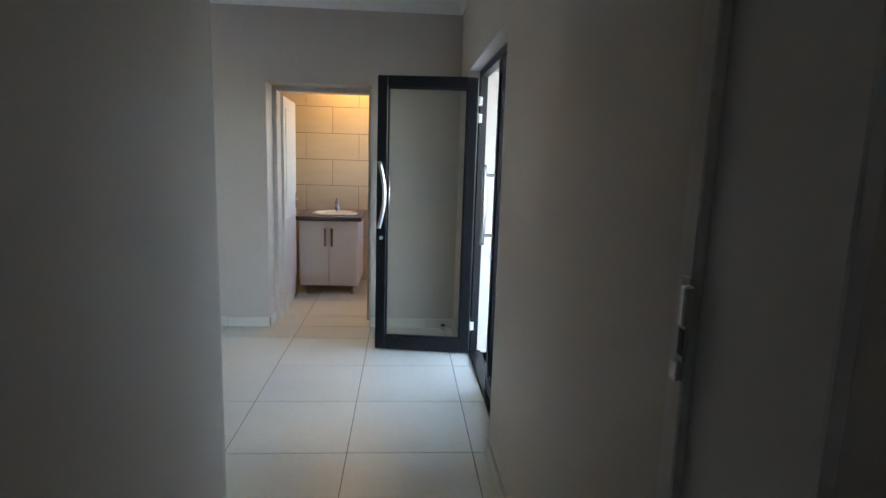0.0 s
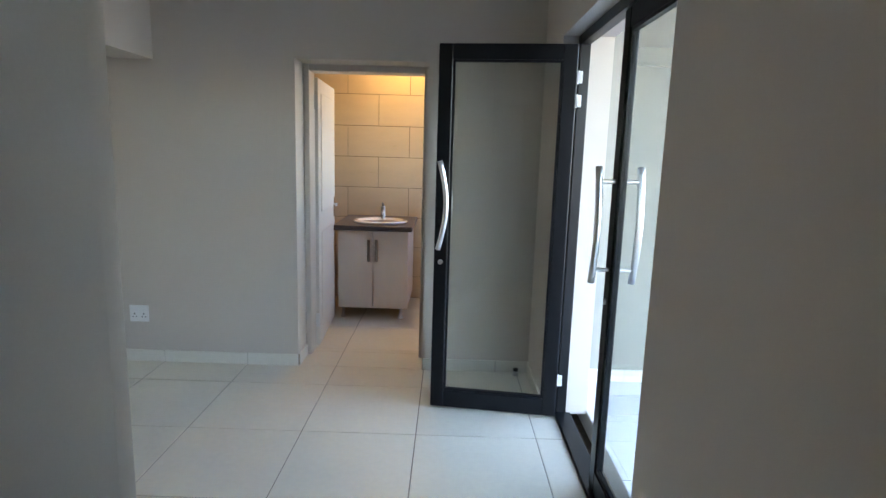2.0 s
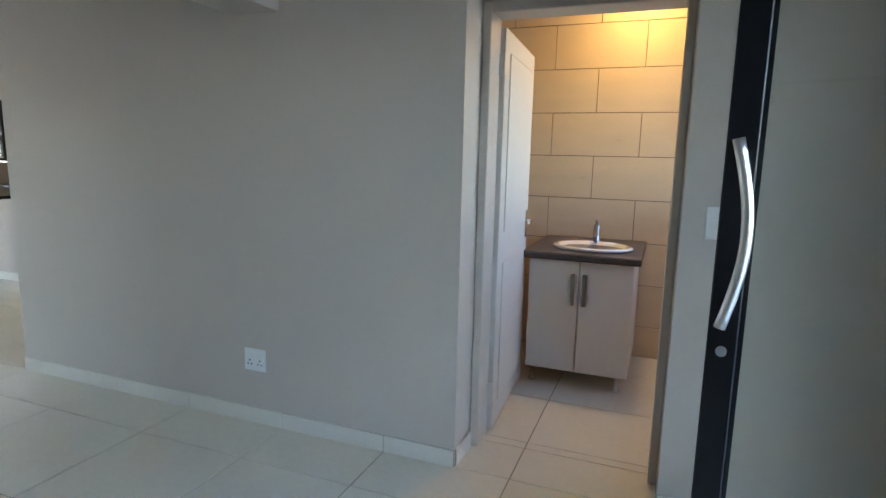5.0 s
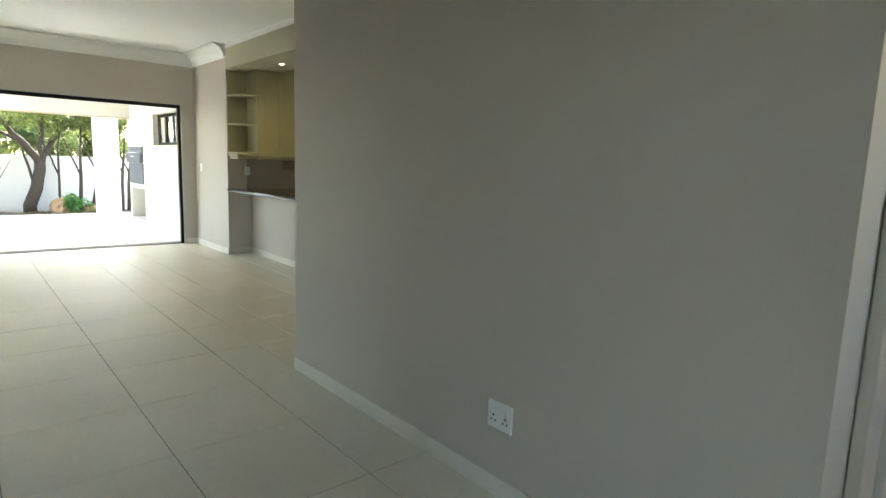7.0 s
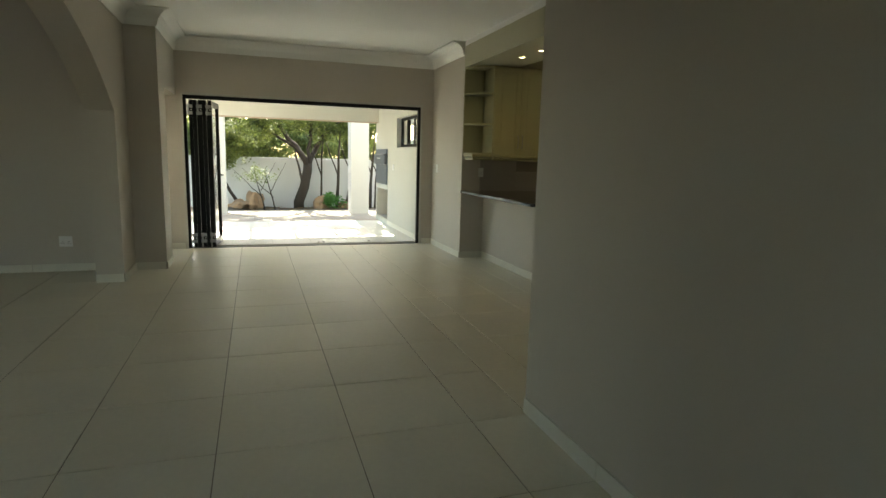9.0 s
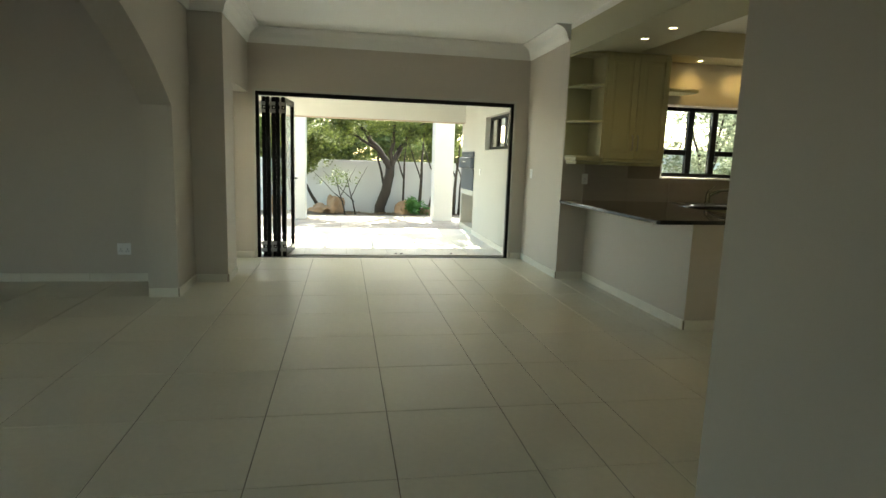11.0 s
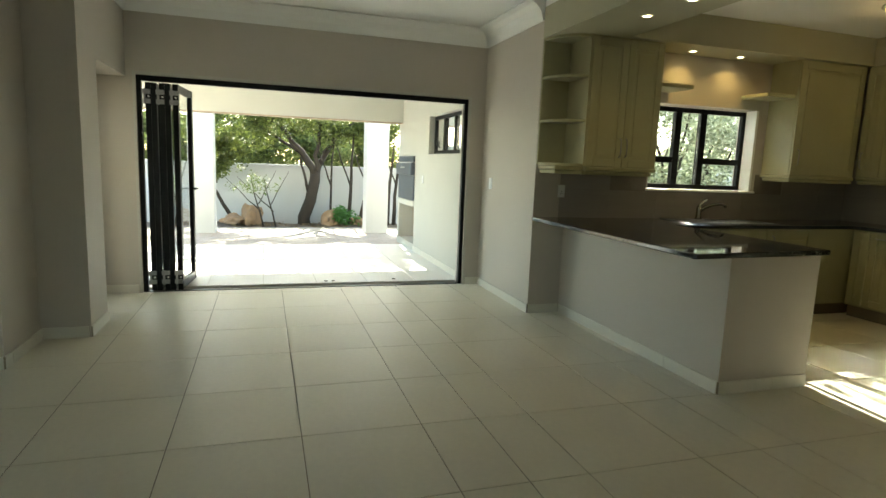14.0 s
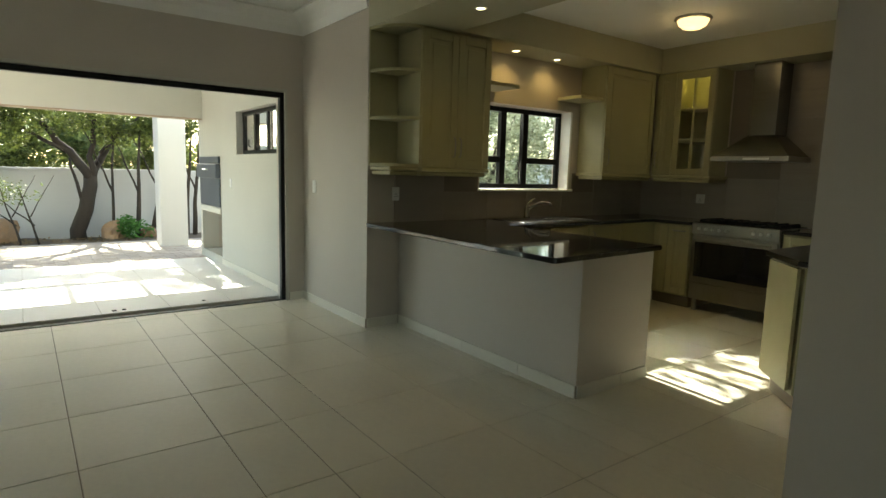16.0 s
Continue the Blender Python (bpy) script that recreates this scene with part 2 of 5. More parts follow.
def sweep(bm, profile, path):
    """Sweeps a closed profile of (to the left of the way, up) pairs along a level path with mitred corners."""
    pts = [Vector((p[0], p[1], 0)) for p in path]
    rings = []
    for i, p in enumerate(pts):
        a = (p - pts[i - 1]).normalized() if i else None
        b = (pts[i + 1] - p).normalized() if i < len(pts) - 1 else None
        a, b = a or b, b or a
        na, nb = Vector((-a.y, a.x, 0)), Vector((-b.y, b.x, 0))
        m = (na + nb).normalized()
        m /= max(0.3, m.dot(na))
        rings.append([bm.verts.new(p + m * o + Vector((0, 0, z))) for o, z in profile])
    k = len(profile)
    for a, b in zip(rings, rings[1:]):
        for j in range(k):
            bm.faces.new((a[j], a[(j + 1) % k], b[(j + 1) % k], b[j]))
    bm.faces.new(rings[0])
    bm.faces.new(rings[-1][::-1])
    return bm


CEIL = 2.78
TOP = 2.95

# ---- walls ----
# wall between entrance and bathroom, with the bathroom doorway
solid("wall_bathroom", boxes([(-3.98, -1.125, 4.85, 5.2, -0.02, TOP), (-1.125, -0.275, 4.85, 5.2, 2.03, TOP), (-0.275, 0.45, 4.85, 5.2, -0.02, TOP)]), PAINT, "taupe painted plaster wall with a doorway", "wall")
# wall with the glazed front door and the side door
# the opening at y -1.4 to -1.0 is unseen, added to light the passage
solid("wall_front", boxes([(0.45, 0.72, -2.2, -1.4, -0.02, TOP), (0.45, 0.72, -1.4, -1.0, -0.02, 1.4), (0.45, 0.72, -1.4, -1.0, 1.9, TOP), (0.45, 0.72, -1.0, 2.71, -0.02, TOP), (0.45, 0.72, 2.71, 4.28, 2.1, TOP), (0.45, 0.72, 4.28, 5.6, -0.02, TOP), (0.45, 0.72, 5.6, 6.4, -0.02, 1.2), (0.45, 0.72, 5.6, 6.4, 2.1, TOP), (0.45, 0.72, 6.4, 6.95, -0.02, TOP)]), PAINT, "taupe painted plaster wall with door, window and added light openings", "wall")
corner_bm = box(-0.9, -0.606, -2.2, 2.05, -0.02, TOP)
bmesh.ops.bevel(corner_bm, geom=[e for e in corner_bm.edges if all(v.co.y > 2 and v.co.x > -0.65 for v in e.verts) and abs(e.verts[0].co.z - e.verts[1].co.z) > 1], offset=0.15, segments=16, profile=0.5, affect="EDGES")
for f in corner_bm.faces:
    f.smooth = len(f.verts) == 4 and f.calc_area() < 0.2
solid("wall_passage", corner_bm, PAINT, "taupe painted passage wall with a rounded corner", "wall")
solid("wall_passage_end", box(-0.61, 0.45, -2.2, -2.0, -0.02, TOP), PAINT, "taupe painted wall", "wall")


def arch_wall():
    bm = boxes([(-2.84, -0.9, 2.0, 2.05, -0.02, TOP), (-8.36, -7.76, 2.0, 2.25, -0.02, TOP)])
    bx(bm, -2.84, -2.02, 2.05, 2.25, -0.02, TOP)
    n, cx, half, z0, spring = 40, -5.3, 2.46, 1.68, radians(36.5)
    r = half / math.sin(spring)
    angles = [spring * (2 * i / n - 1) for i in range(n + 1)]
    xs = [cx + r * math.sin(a) for a in angles]
    zs = [z0 + r * (math.cos(a) - math.cos(spring)) for a in angles]
    lo = [[bm.verts.new((x, y, z)) for x, z in zip(xs, zs)] for y in (2.0, 2.25)]
    hi = [[bm.verts.new((x, y, TOP)) for x in xs] for y in (2.0, 2.25)]
    for i in range(n):
        for s in (0, 1):
            bm.faces.new((lo[s][i], lo[s][i + 1], hi[s][i + 1], hi[s][i]))
        bm.faces.new((lo[0][i], lo[0][i + 1], lo[1][i + 1], lo[1][i]))
        bm.faces.new((hi[0][i], hi[0][i + 1], hi[1][i + 1], hi[1][i]))
    return bm


solid("wall_arch", arch_wall(), PAINT, "taupe plaster wall with a wide low arch", "wall")
solid("wall_pier", boxes([(-8.84, -8.38, 2.0, 2.56, -0.02, TOP), (-9.82, -8.84, 2.2, 2.56, 2.03, TOP), (-9.82, -8.84, 2.0, 2.2, 2.03, TOP)]), PAINT, "taupe plaster pier beside a recessed doorway", "wall")
solid("wall_patio", boxes([(-10.07, -9.82, 2.0, 2.64, -0.02, TOP), (-10.07, -9.82, 2.64, 5.92, 2.06, TOP), (-10.07, -9.82, 5.92, 6.35, -0.02, TOP)]), PAINT, "taupe wall round the folding door opening", "wall")
solid("wall_wing", box(-9.82, -8.76, 6.1, 6.35, -0.02, TOP), PAINT, "taupe painted wing wall", "wall")
solid("wall_kitchen_window", boxes([(-8.76, -8.5, 6.1, 7.3, -0.02, TOP), (-8.76, -8.5, 7.3, 8.56, -0.02, 1.18), (-8.76, -8.5, 7.3, 8.56, 2.0, TOP), (-8.76, -8.5, 8.56, 10.12, -0.02, TOP)]), PAINT, "taupe kitchen wall with a window opening", "wall")
solid("wall_oven", box(-8.5, -5.15, 9.87, 10.12, -0.02, TOP), PAINT, "taupe kitchen wall behind the oven", "wall")
solid("wall_kitchen_side", boxes([(-5.15, -4.9, 6.0, 10.12, -0.02, TOP), (-4.9, -3.73, 6.0, 6.25, -0.02, TOP), (-3.98, -3.73, 5.2, 6.0, -0.02, TOP)]), PAINT, "taupe wall stepping back to the kitchen", "wall")
# unseen opening, placed so daylight reaches the far wall but not the hall
solid("wall_side_room", boxes([(-8.7, -8.44, -2.4, 2.0, -0.02, TOP), (-8.44, -3.0, -2.4, -2.2, -0.02, TOP), (-3.0, -1.0, -2.4, -2.2, -0.02, 0.05), (-3.0, -1.0, -2.4, -2.2, 2.5, TOP), (-1.0, -0.9, -2.4, -2.2, -0.02, TOP)]), PAINT, "taupe walls of the side room", "wall")
solid("wall_bathroom_back", boxes([(-1.75, 0.45, 6.78, 6.95, -0.02, TOP), (-1.75, -1.55, 5.2, 6.78, -0.02, TOP)]), WHITE, "plaster walls behind the bathroom tiles", "wall")
solid("beam_entrance", box(-2.27, -2.02, 2.25, 4.85, 2.0, TOP), PAINT, "taupe painted downstand beam", "beam")

# ---- ceilings, bulkhead, cornices ----
solid("ceiling_lounge", boxes([(-9.82, 0.45, 2.0, 4.85, CEIL, CEIL + 0.1), (-9.82, -3.98, 4.85, 6.1, CEIL, CEIL + 0.1), (-0.61, 0.45, -2.0, 2.0, CEIL, CEIL + 0.1), (-8.44, -0.9, -2.2, 2.0, CEIL, CEIL + 0.1)]), WHITE, "smooth white ceiling", "ceiling")
solid("ceiling_kitchen", box(-8.5, -5.15, 6.1, 9.87, 2.72, 2.88), WHITE, "smooth white kitchen ceiling", "ceiling")
solid("ceiling_bathroom", box(-1.55, 0.45, 5.2, 6.78, 2.62, 2.7), WHITE, "white bathroom ceiling", "ceiling")
solid("bulkhead", boxes([(-8.5, -5.15, 6.1, 6.72, 2.46, 2.72), (-8.5, -8.1, 6.72, 9.87, 2.46, 2.72), (-8.1, -5.15, 9.5, 9.87, 2.46, 2.72)]), BULK, "cream dropped bulkhead round the kitchen", "bulkhead")
solid("roof", boxes([(-8.7, 0.9, -2.6, 10.3, TOP, TOP + 0.2), (-10.07, -8.7, 1.95, 10.3, TOP, TOP + 0.2)]), OUTER, "flat roof slab over the house", "roof")

COVE = [(0, -0.17), (0.012, -0.17), (0.02, -0.15), (0.035, -0.1), (0.065, -0.055), (0.11, -0.025), (0.15, -0.014), (0.165, -0.012), (0.165, 0.0), (0, 0.0)]
COVE_UP = [(o, CEIL - 0.002 + z) for o, z in COVE]
for path in (
    [(-8.5, 6.1), (-9.82, 6.1), (-9.82, 2.56), (-8.38, 2.56), (-8.38, 2.25), (-2.27, 2.25)],
    [(-2.27, 4.85), (-3.98, 4.85), (-3.98, 6.0), (-5.15, 6.0)],
    [(-2.02, 2.25), (-2.02, 2.05), (-0.76, 2.05)],
    [(0.45, -1.9), (0.45, 4.85), (-2.02, 4.85)],
):
    solid("cornice", sweep(bmesh.new(), COVE_UP, path), WHITE, "white cove cornice", "cornice")

# ---- front door ----
door_frame = solid("door_1", boxes([(0.53, 0.585, 4.222, 4.275, 0.0, 2.1), (0.53, 0.6, 2.715, 2.765, 0.0, 2.1), (0.53, 0.585, 2.765, 4.222, 2.05, 2.1), (0.52, 0.61, 2.765, 4.222, 0.0, 0.018)], bev=0.003), BLACK, "black aluminium frame of the glazed double front door", "door frame")


def pull_handle(parent, x, y, z0, z1, out):
    """A bar on two pegs, bowed towards the hinge side, standing off the leaf by out."""
    def at(q):
        return x - 0.04 * math.sin(math.pi * q) + 0.008
    bm = tube(bmesh.new(), [(at(i / 16), y + out, z0 + (z1 - z0) * i / 16) for i in range(17)], [0.0145] * 17, 14)
    h = part("pull_handle", bm, STEEL, parent, "bowed brushed steel pull handle", local=True)
    for q in (0.12, 0.88):
        z = z0 + (z1 - z0) * q
        part("peg", rod(bmesh.new(), (at(q), y, z), (at(q), y + out, z), 0.009), STEEL, h, local=True)


def glazed_leaf(at, rz, w, h, name, label):
    """A leaf in its own plane x 0..w, hung at x 0."""
    d = thing(name, at, label, "door", "front door leaves", rz)
    s = 0.075
    part("stile", box(0, s, -0.022, 0.022, 0, h, bev=0.004), BLACK, d, local=True)
    part("stile", box(w - s, w, -0.022, 0.022, 0, h, bev=0.004), BLACK, d, local=True)
    part("rail", box(s, w - s, -0.021, 0.021, h - 0.08, h, bev=0.003), BLACK, d, local=True)
    part("rail", box(s, w - s, -0.021, 0.021, 0, 0.1, bev=0.003), BLACK, d, local=True)
    bead = boxes([(s, s + 0.012, -0.014, 0.014, 0.1, h - 0.08), (w - s - 0.012, w - s, -0.014, 0.014, 0.1, h - 0.08), (s + 0.012, w - s - 0.012, -0.014, 0.014, 0.1, 0.112), (s + 0.012, w - s - 0.012, -0.014, 0.014, h - 0.092, h - 0.08)])
    part("glazing_bead", bead, BLACK, d, local=True)
    g = part("pane", box(s + 0.012, w - s - 0.012, -0.003, 0.003, 0.112, h - 0.092), FROST, d, "clear glass pane", local=True)
    g.visible_shadow = False
    pull_handle(d, w - s / 2, -0.022, 0.94, 1.42, -0.065)
    pull_handle(d, w - s / 2, 0.022, 0.94, 1.42, 0.065)
    lock = bmesh.new()
    rod(lock, (w - s / 2, -0.03, 0.86), (w - s / 2, 0.03, 0.86), 0.014, n=14)
    part("lock_cylinder", lock, STEEL, d, local=True)
    for z in (0.2, 1.75, 1.87):
        part("hinge", boxes([(-0.012, 0.02, -0.03, -0.022, z - 0.035, z + 0.035), (-0.03, -0.004, -0.034, -0.014, z - 0.03, z + 0.03)], bev=0.002), PLASTIC, d, "pale metal hinge", local=True)
    return d


glazed_leaf((0.515, 4.19, 0.012), 180 - 7.5, 0.72, 2.03, "front_door_leaf", "open black aluminium glazed front door leaf")
glazed_leaf((0.565, 2.775, 0.02), 90, 0.725, 2.03, "front_door_leaf", "closed black aluminium glazed front door leaf")

# ---- doorway at the start of the passage ----
solid("wall_passage_nib", boxes([(0.289, 0.45, 0.381, 0.585, -0.02, TOP), (-0.606, -0.559, 0.381, 0.585, -0.02, TOP), (-0.559, 0.289, 0.381, 0.585, 2.055, TOP)]), PAINT, "taupe plaster nibs and lintel of the passage doorway", "wall")
solid("door_2", boxes([(0.275, 0.288, 0.569, 0.6, 0, 2.054), (0.286, 0.2885, 0.515, 0.569, 0, 2.054), (0.275, 0.288, 0.425, 0.515, 0, 2.054), (0.272, 0.288, 0.377, 0.425, 0, 2.054), (-0.558, -0.545, 0.377, 0.6, 0, 2.054), (-0.545, 0.272, 0.377, 0.6, 2.03, 2.054)], bev=0.002), FRAME_GREY, "pale grey rebated steel door frame in the passage", "door frame")
strike = thing("strike_plate", (0.274, 0.57, 1.32), "steel strike plate on the passage door frame", "strike plate")
part("plate", box(0.2725, 0.2748, 0.567, 0.583, 1.272, 1.378, bev=0.0008), DULL, strike)
part("lip", box(0.262, 0.2725, 0.556, 0.567, 1.332, 1.372, bev=0.002), STEEL, strike, "bright steel lip")
part("lip", box(0.267, 0.2725, 0.568, 0.582, 1.272, 1.292, bev=0.0015), STEEL, strike)
# shaded latch slots painted as thin dark plates
for z0, z1 in ((1.335, 1.37), (1.298, 1.325)):
    part("slot", box(0.2718, 0.2724, 0.569, 0.578, z0, z1), HOLE_SHADE, strike, "dark patch painted as a latch slot")

# ---- bathroom ----
solid("door_3", boxes([(-1.123, -1.085, 5.06, 5.215, 0, 2.028), (-0.312, -0.277, 5.06, 5.215, 0, 2.028), (-1.085, -0.312, 5.06, 5.215, 1.985, 2.028)], bev=0.004), FRAME_TAUPE, "taupe painted steel door frame of the bathroom", "door frame")
bath_door = thing("bathroom_door", (-1.08, 5.232, 0.012), "open white panelled bathroom door", "door", rz=93.0)
w, h = 0.78, 1.95
leaf = part("door_leaf", box(0, w, -0.015, 0.015, 0, h, bev=0.003), DOOR_WHITE, bath_door, local=True)
for s in (-1, 1):
    for z0, z1 in ((0.12, 0.85), (1.0, 1.85)):
        bm = boxes([(0.1, w - 0.1, min(s * 0.015, s * 0.021), max(s * 0.015, s * 0.021), z0, z1)], bev=0.005)
        part("panel", bm, DOOR_WHITE, bath_door, local=True)
    lever = bmesh.new()
    rod(lever, (w - 0.06, s * 0.015, 1.0), (w - 0.06, s * 0.06, 1.0), 0.01)
    rod(lever, (w - 0.06, s * 0.055, 1.0), (w - 0.18, s * 0.055, 1.0), 0.008)
    part("lever_handle", lever, CHROME, bath_door, "chrome lever handle", local=True)
    part("handle_plate", box(w - 0.085, w - 0.035, min(s * 0.015, s * 0.021), max(s * 0.015, s * 0.021), 0.9, 1.06, bev=0.002), CHROME, bath_door, local=True)
for z in (0.2, 1.78):
    part("hinge", boxes([(-0.03, 0.0, -0.02, 0.012, z - 0.05, z + 0.05)], bev=0.003), STEEL, bath_door, "steel butt hinge", local=True)

VANITY_SHIFT = Vector((0.095, -0.13, 0))
vanity = thing("vanity", (-0.86, 6.4, 0), "white two-door vanity cabinet on steel legs", "vanity")
part("body", boxes([(-1.17, -1.152, 6.13, 6.86, 0.095, 0.79), (-0.578, -0.56, 6.13, 6.86, 0.095, 0.79), (-1.152, -0.578, 6.13, 6.86, 0.095, 0.113), (-1.152, -0.578, 6.84, 6.86, 0.113, 0.79), (-1.152, -0.578, 6.13, 6.2, 0.76, 0.79)]), VANITY, vanity)
for x0, x1, hx in ((-1.168, -0.868, -0.9), (-0.862, -0.562, -0.832)):
    d = part("door", box(x0, x1, 6.11, 6.128, 0.105, 0.785, bev=0.002), VANITY, vanity)
    hb = boxes([(hx - 0.012, hx + 0.012, 6.082, 6.094, 0.52, 0.71), (hx - 0.006, hx + 0.006, 6.094, 6.11, 0.53, 0.545), (hx - 0.006, hx + 0.006, 6.094, 6.11, 0.685, 0.7)], bev=0.002)
    part("handle", hb, HOOD, d, "dark steel bar handle")
for x in (-1.13, -0.62):
    for y in (6.17, 6.8):
        part("leg", lathe(bmesh.new(), [(0.001, 0), (0.024, 0), (0.024, 0.012), (0.014, 0.018), (0.014, 0.095), (0.001, 0.095)], (x, y, 0), 16), STEEL, vanity, "round steel leg")
lone("charcoal_worktop", box(-1.21, -0.525, 6.06, 6.88, 0.79, 0.832, bev=0.006), LAMINATE, "charcoal speckled vanity worktop", "worktop")
basin = thing("basin", (-0.83, 6.36, 0.832), "white oval drop-in ceramic basin in the vanity top", "basin")
part("bowl", lathe(bmesh.new(), [(0.2, 0.0), (0.235, 0.0), (0.245, 0.008), (0.24, 0.018), (0.222, 0.022), (0.208, 0.016), (0.19, -0.02), (0.15, -0.03), (0.02, -0.034), (0.001, -0.034)], (-0.83, 6.36, 0.834), 40, 1.0, 0.8), CERAMIC, basin)
part("drain", lathe(bmesh.new(), [(0.001, -0.03), (0.02, -0.03), (0.022, -0.033)], (-0.83, 6.36, 0.834), 16), CHROME, basin, "chrome drain")
mixer = thing("basin_mixer", (-0.83, 6.55, 0.84), "chrome single-lever basin mixer tap", "tap")
bm = lathe(bmesh.new(), [(0.001, 0), (0.028, 0), (0.028, 0.006), (0.022, 0.012), (0.021, 0.1), (0.019, 0.115), (0.001, 0.12)], (-0.83, 6.55, 0.845), 18)
part("body", bm, DULL, mixer)
part("spout", tube(bmesh.new(), [(-0.83, 6.55, 0.905), (-0.83, 6.5, 0.915), (-0.83, 6.45, 0.905), (-0.83, 6.43, 0.885)], [0.014, 0.013, 0.012, 0.011], 12), DULL, mixer)
part("lever", tube(bmesh.new(), [(-0.83, 6.55, 0.965), (-0.83, 6.53, 0.985), (-0.83, 6.48, 0.995)], [0.013, 0.009, 0.007], 10), DULL, mixer)

for ob in (vanity, basin, mixer, bpy.data.objects["charcoal_worktop"]):
    ob.location += VANITY_SHIFT

# bathroom window light and lamp
bath_lamp = bpy.data.lights.new("bathroom_lamp", "AREA")
bath_lamp.shape, bath_lamp.size, bath_lamp.energy, bath_lamp.color = "DISK", 0.3, 0.54, (1.0, 0.6, 0.17)
new("bathroom_lamp", bath_lamp).matrix_world = look((-0.55, 6.4, 2.53), (-0.6, 6.6, 0))
fit_lamp = thing("ceiling_lamp", (-0.55, 6.4, 2.6), "white round bathroom ceiling lamp", "lamp")
part("base", lathe(bmesh.new(), [(0.001, 0), (0.16, 0), (0.16, -0.03), (0.14, -0.035), (0.001, -0.035)], (-0.55, 6.4, 2.62), 24), PLASTIC, fit_lamp)


stop = thing("door_stop", (0.36, 4.8, 0), "small steel and rubber door stop on the floor", "door stop")
part("post", lathe(bmesh.new(), [(0.001, 0), (0.022, 0), (0.02, 0.006), (0.014, 0.01), (0.014, 0.03), (0.001, 0.03)], (0.36, 4.8, 0), 14), STEEL, stop)
part("buffer", lathe(bmesh.new(), [(0.001, 0.03), (0.017, 0.03), (0.017, 0.045), (0.001, 0.047)], (0.36, 4.8, 0), 14), RUBBER, stop)


# ---- switches and sockets ----
def plate(name, at, rz, label, cat, w=0.07, h=0.115, rockers=1, holes=0, group=""):
    """A wall plate in its own plane, facing its -y."""
    p = thing(name, at, label, cat, group, rz)
    part("cover", box(-w / 2, w / 2, -0.009, 0.0, -h / 2, h / 2, bev=0.003), PLASTIC, p, local=True)
    for i in range(rockers):
        x = (i - (rockers - 1) / 2) * w / (rockers + 0.6)
        part("rocker", box(x - 0.009, x + 0.009, -0.013, -0.008, 0.004 if holes else -0.014, 0.03 if holes else 0.014, bev=0.002), PLASTIC, p, local=True)
    # dark discs on the cover paint the shade of the pin holes
    for i in range(holes):
        x = (i - (holes - 1) / 2) * w / (holes + 0.1)
        for dx, dz, r in ((0, 0.006, 0.0045), (-0.011, -0.014, 0.004), (0.011, -0.014, 0.004)):
            part("pin_hole_shade", rod(bmesh.new(), (x + dx, -0.0105, dz - 0.008), (x + dx, -0.008, dz - 0.008), r), HOLE_SHADE, p, local=True)
    return p


plate("double_socket", (-2.205, 4.85, 0.336), 0, "white double wall socket above the skirting", "socket", 0.13, 0.115, 2, 2, "wall sockets")
plate("double_socket", (-8.44, 1.575, 0.325), 90, "white double wall socket in the side room", "socket", 0.125, 0.115, 2, 2, "wall sockets")
plate("light_switch", (-0.16, 4.85, 1.16), 0, "white light switch beside the bathroom doorway", "switch", 0.07, 0.118, 2)
plate("light_switch", (-9.55, 6.1, 1.16), 0, "white light switch on the wing wall", "switch", 0.075, 0.12, 1)
plate("kitchen_socket", (-8.488, 6.365, 1.14), 90, "grey-lit white single socket above the worktop", "socket", 0.07, 0.115, 1, 1)
plate("kitchen_socket", (-7.73, 9.858, 1.12), 0, "white single socket on the splashback", "socket", 0.1, 0.1, 1, 1)

# ---- folding doors to the patio ----
solid("door_4", boxes([(-9.9, -9.84, 2.64, 2.68, 0, 2.055), (-9.9, -9.84, 5.87, 5.91, 0, 2.055), (-9.9, -9.84, 2.68, 5.87, 2.005, 2.055), (-9.9, -9.84, 2.68, 5.87, -0.005, 0.006)], bev=0.003), BLACK, "black aluminium frame and track of the folding doors", "door frame")
solid("door_trim", boxes([(-9.835, -9.812, 5.91, 5.935, 0, 2.085), (-9.835, -9.812, 2.615, 2.64, 0, 2.085), (-9.835, -9.812, 2.64, 5.91, 2.057, 2.085)]), OUTER, "pale plaster edge round the folding doors", "trim")


HINGE = material("grey_hinge_metal", (0.33, 0.33, 0.34), 0.45, metal=0.3, vary=0.15, scale=30)


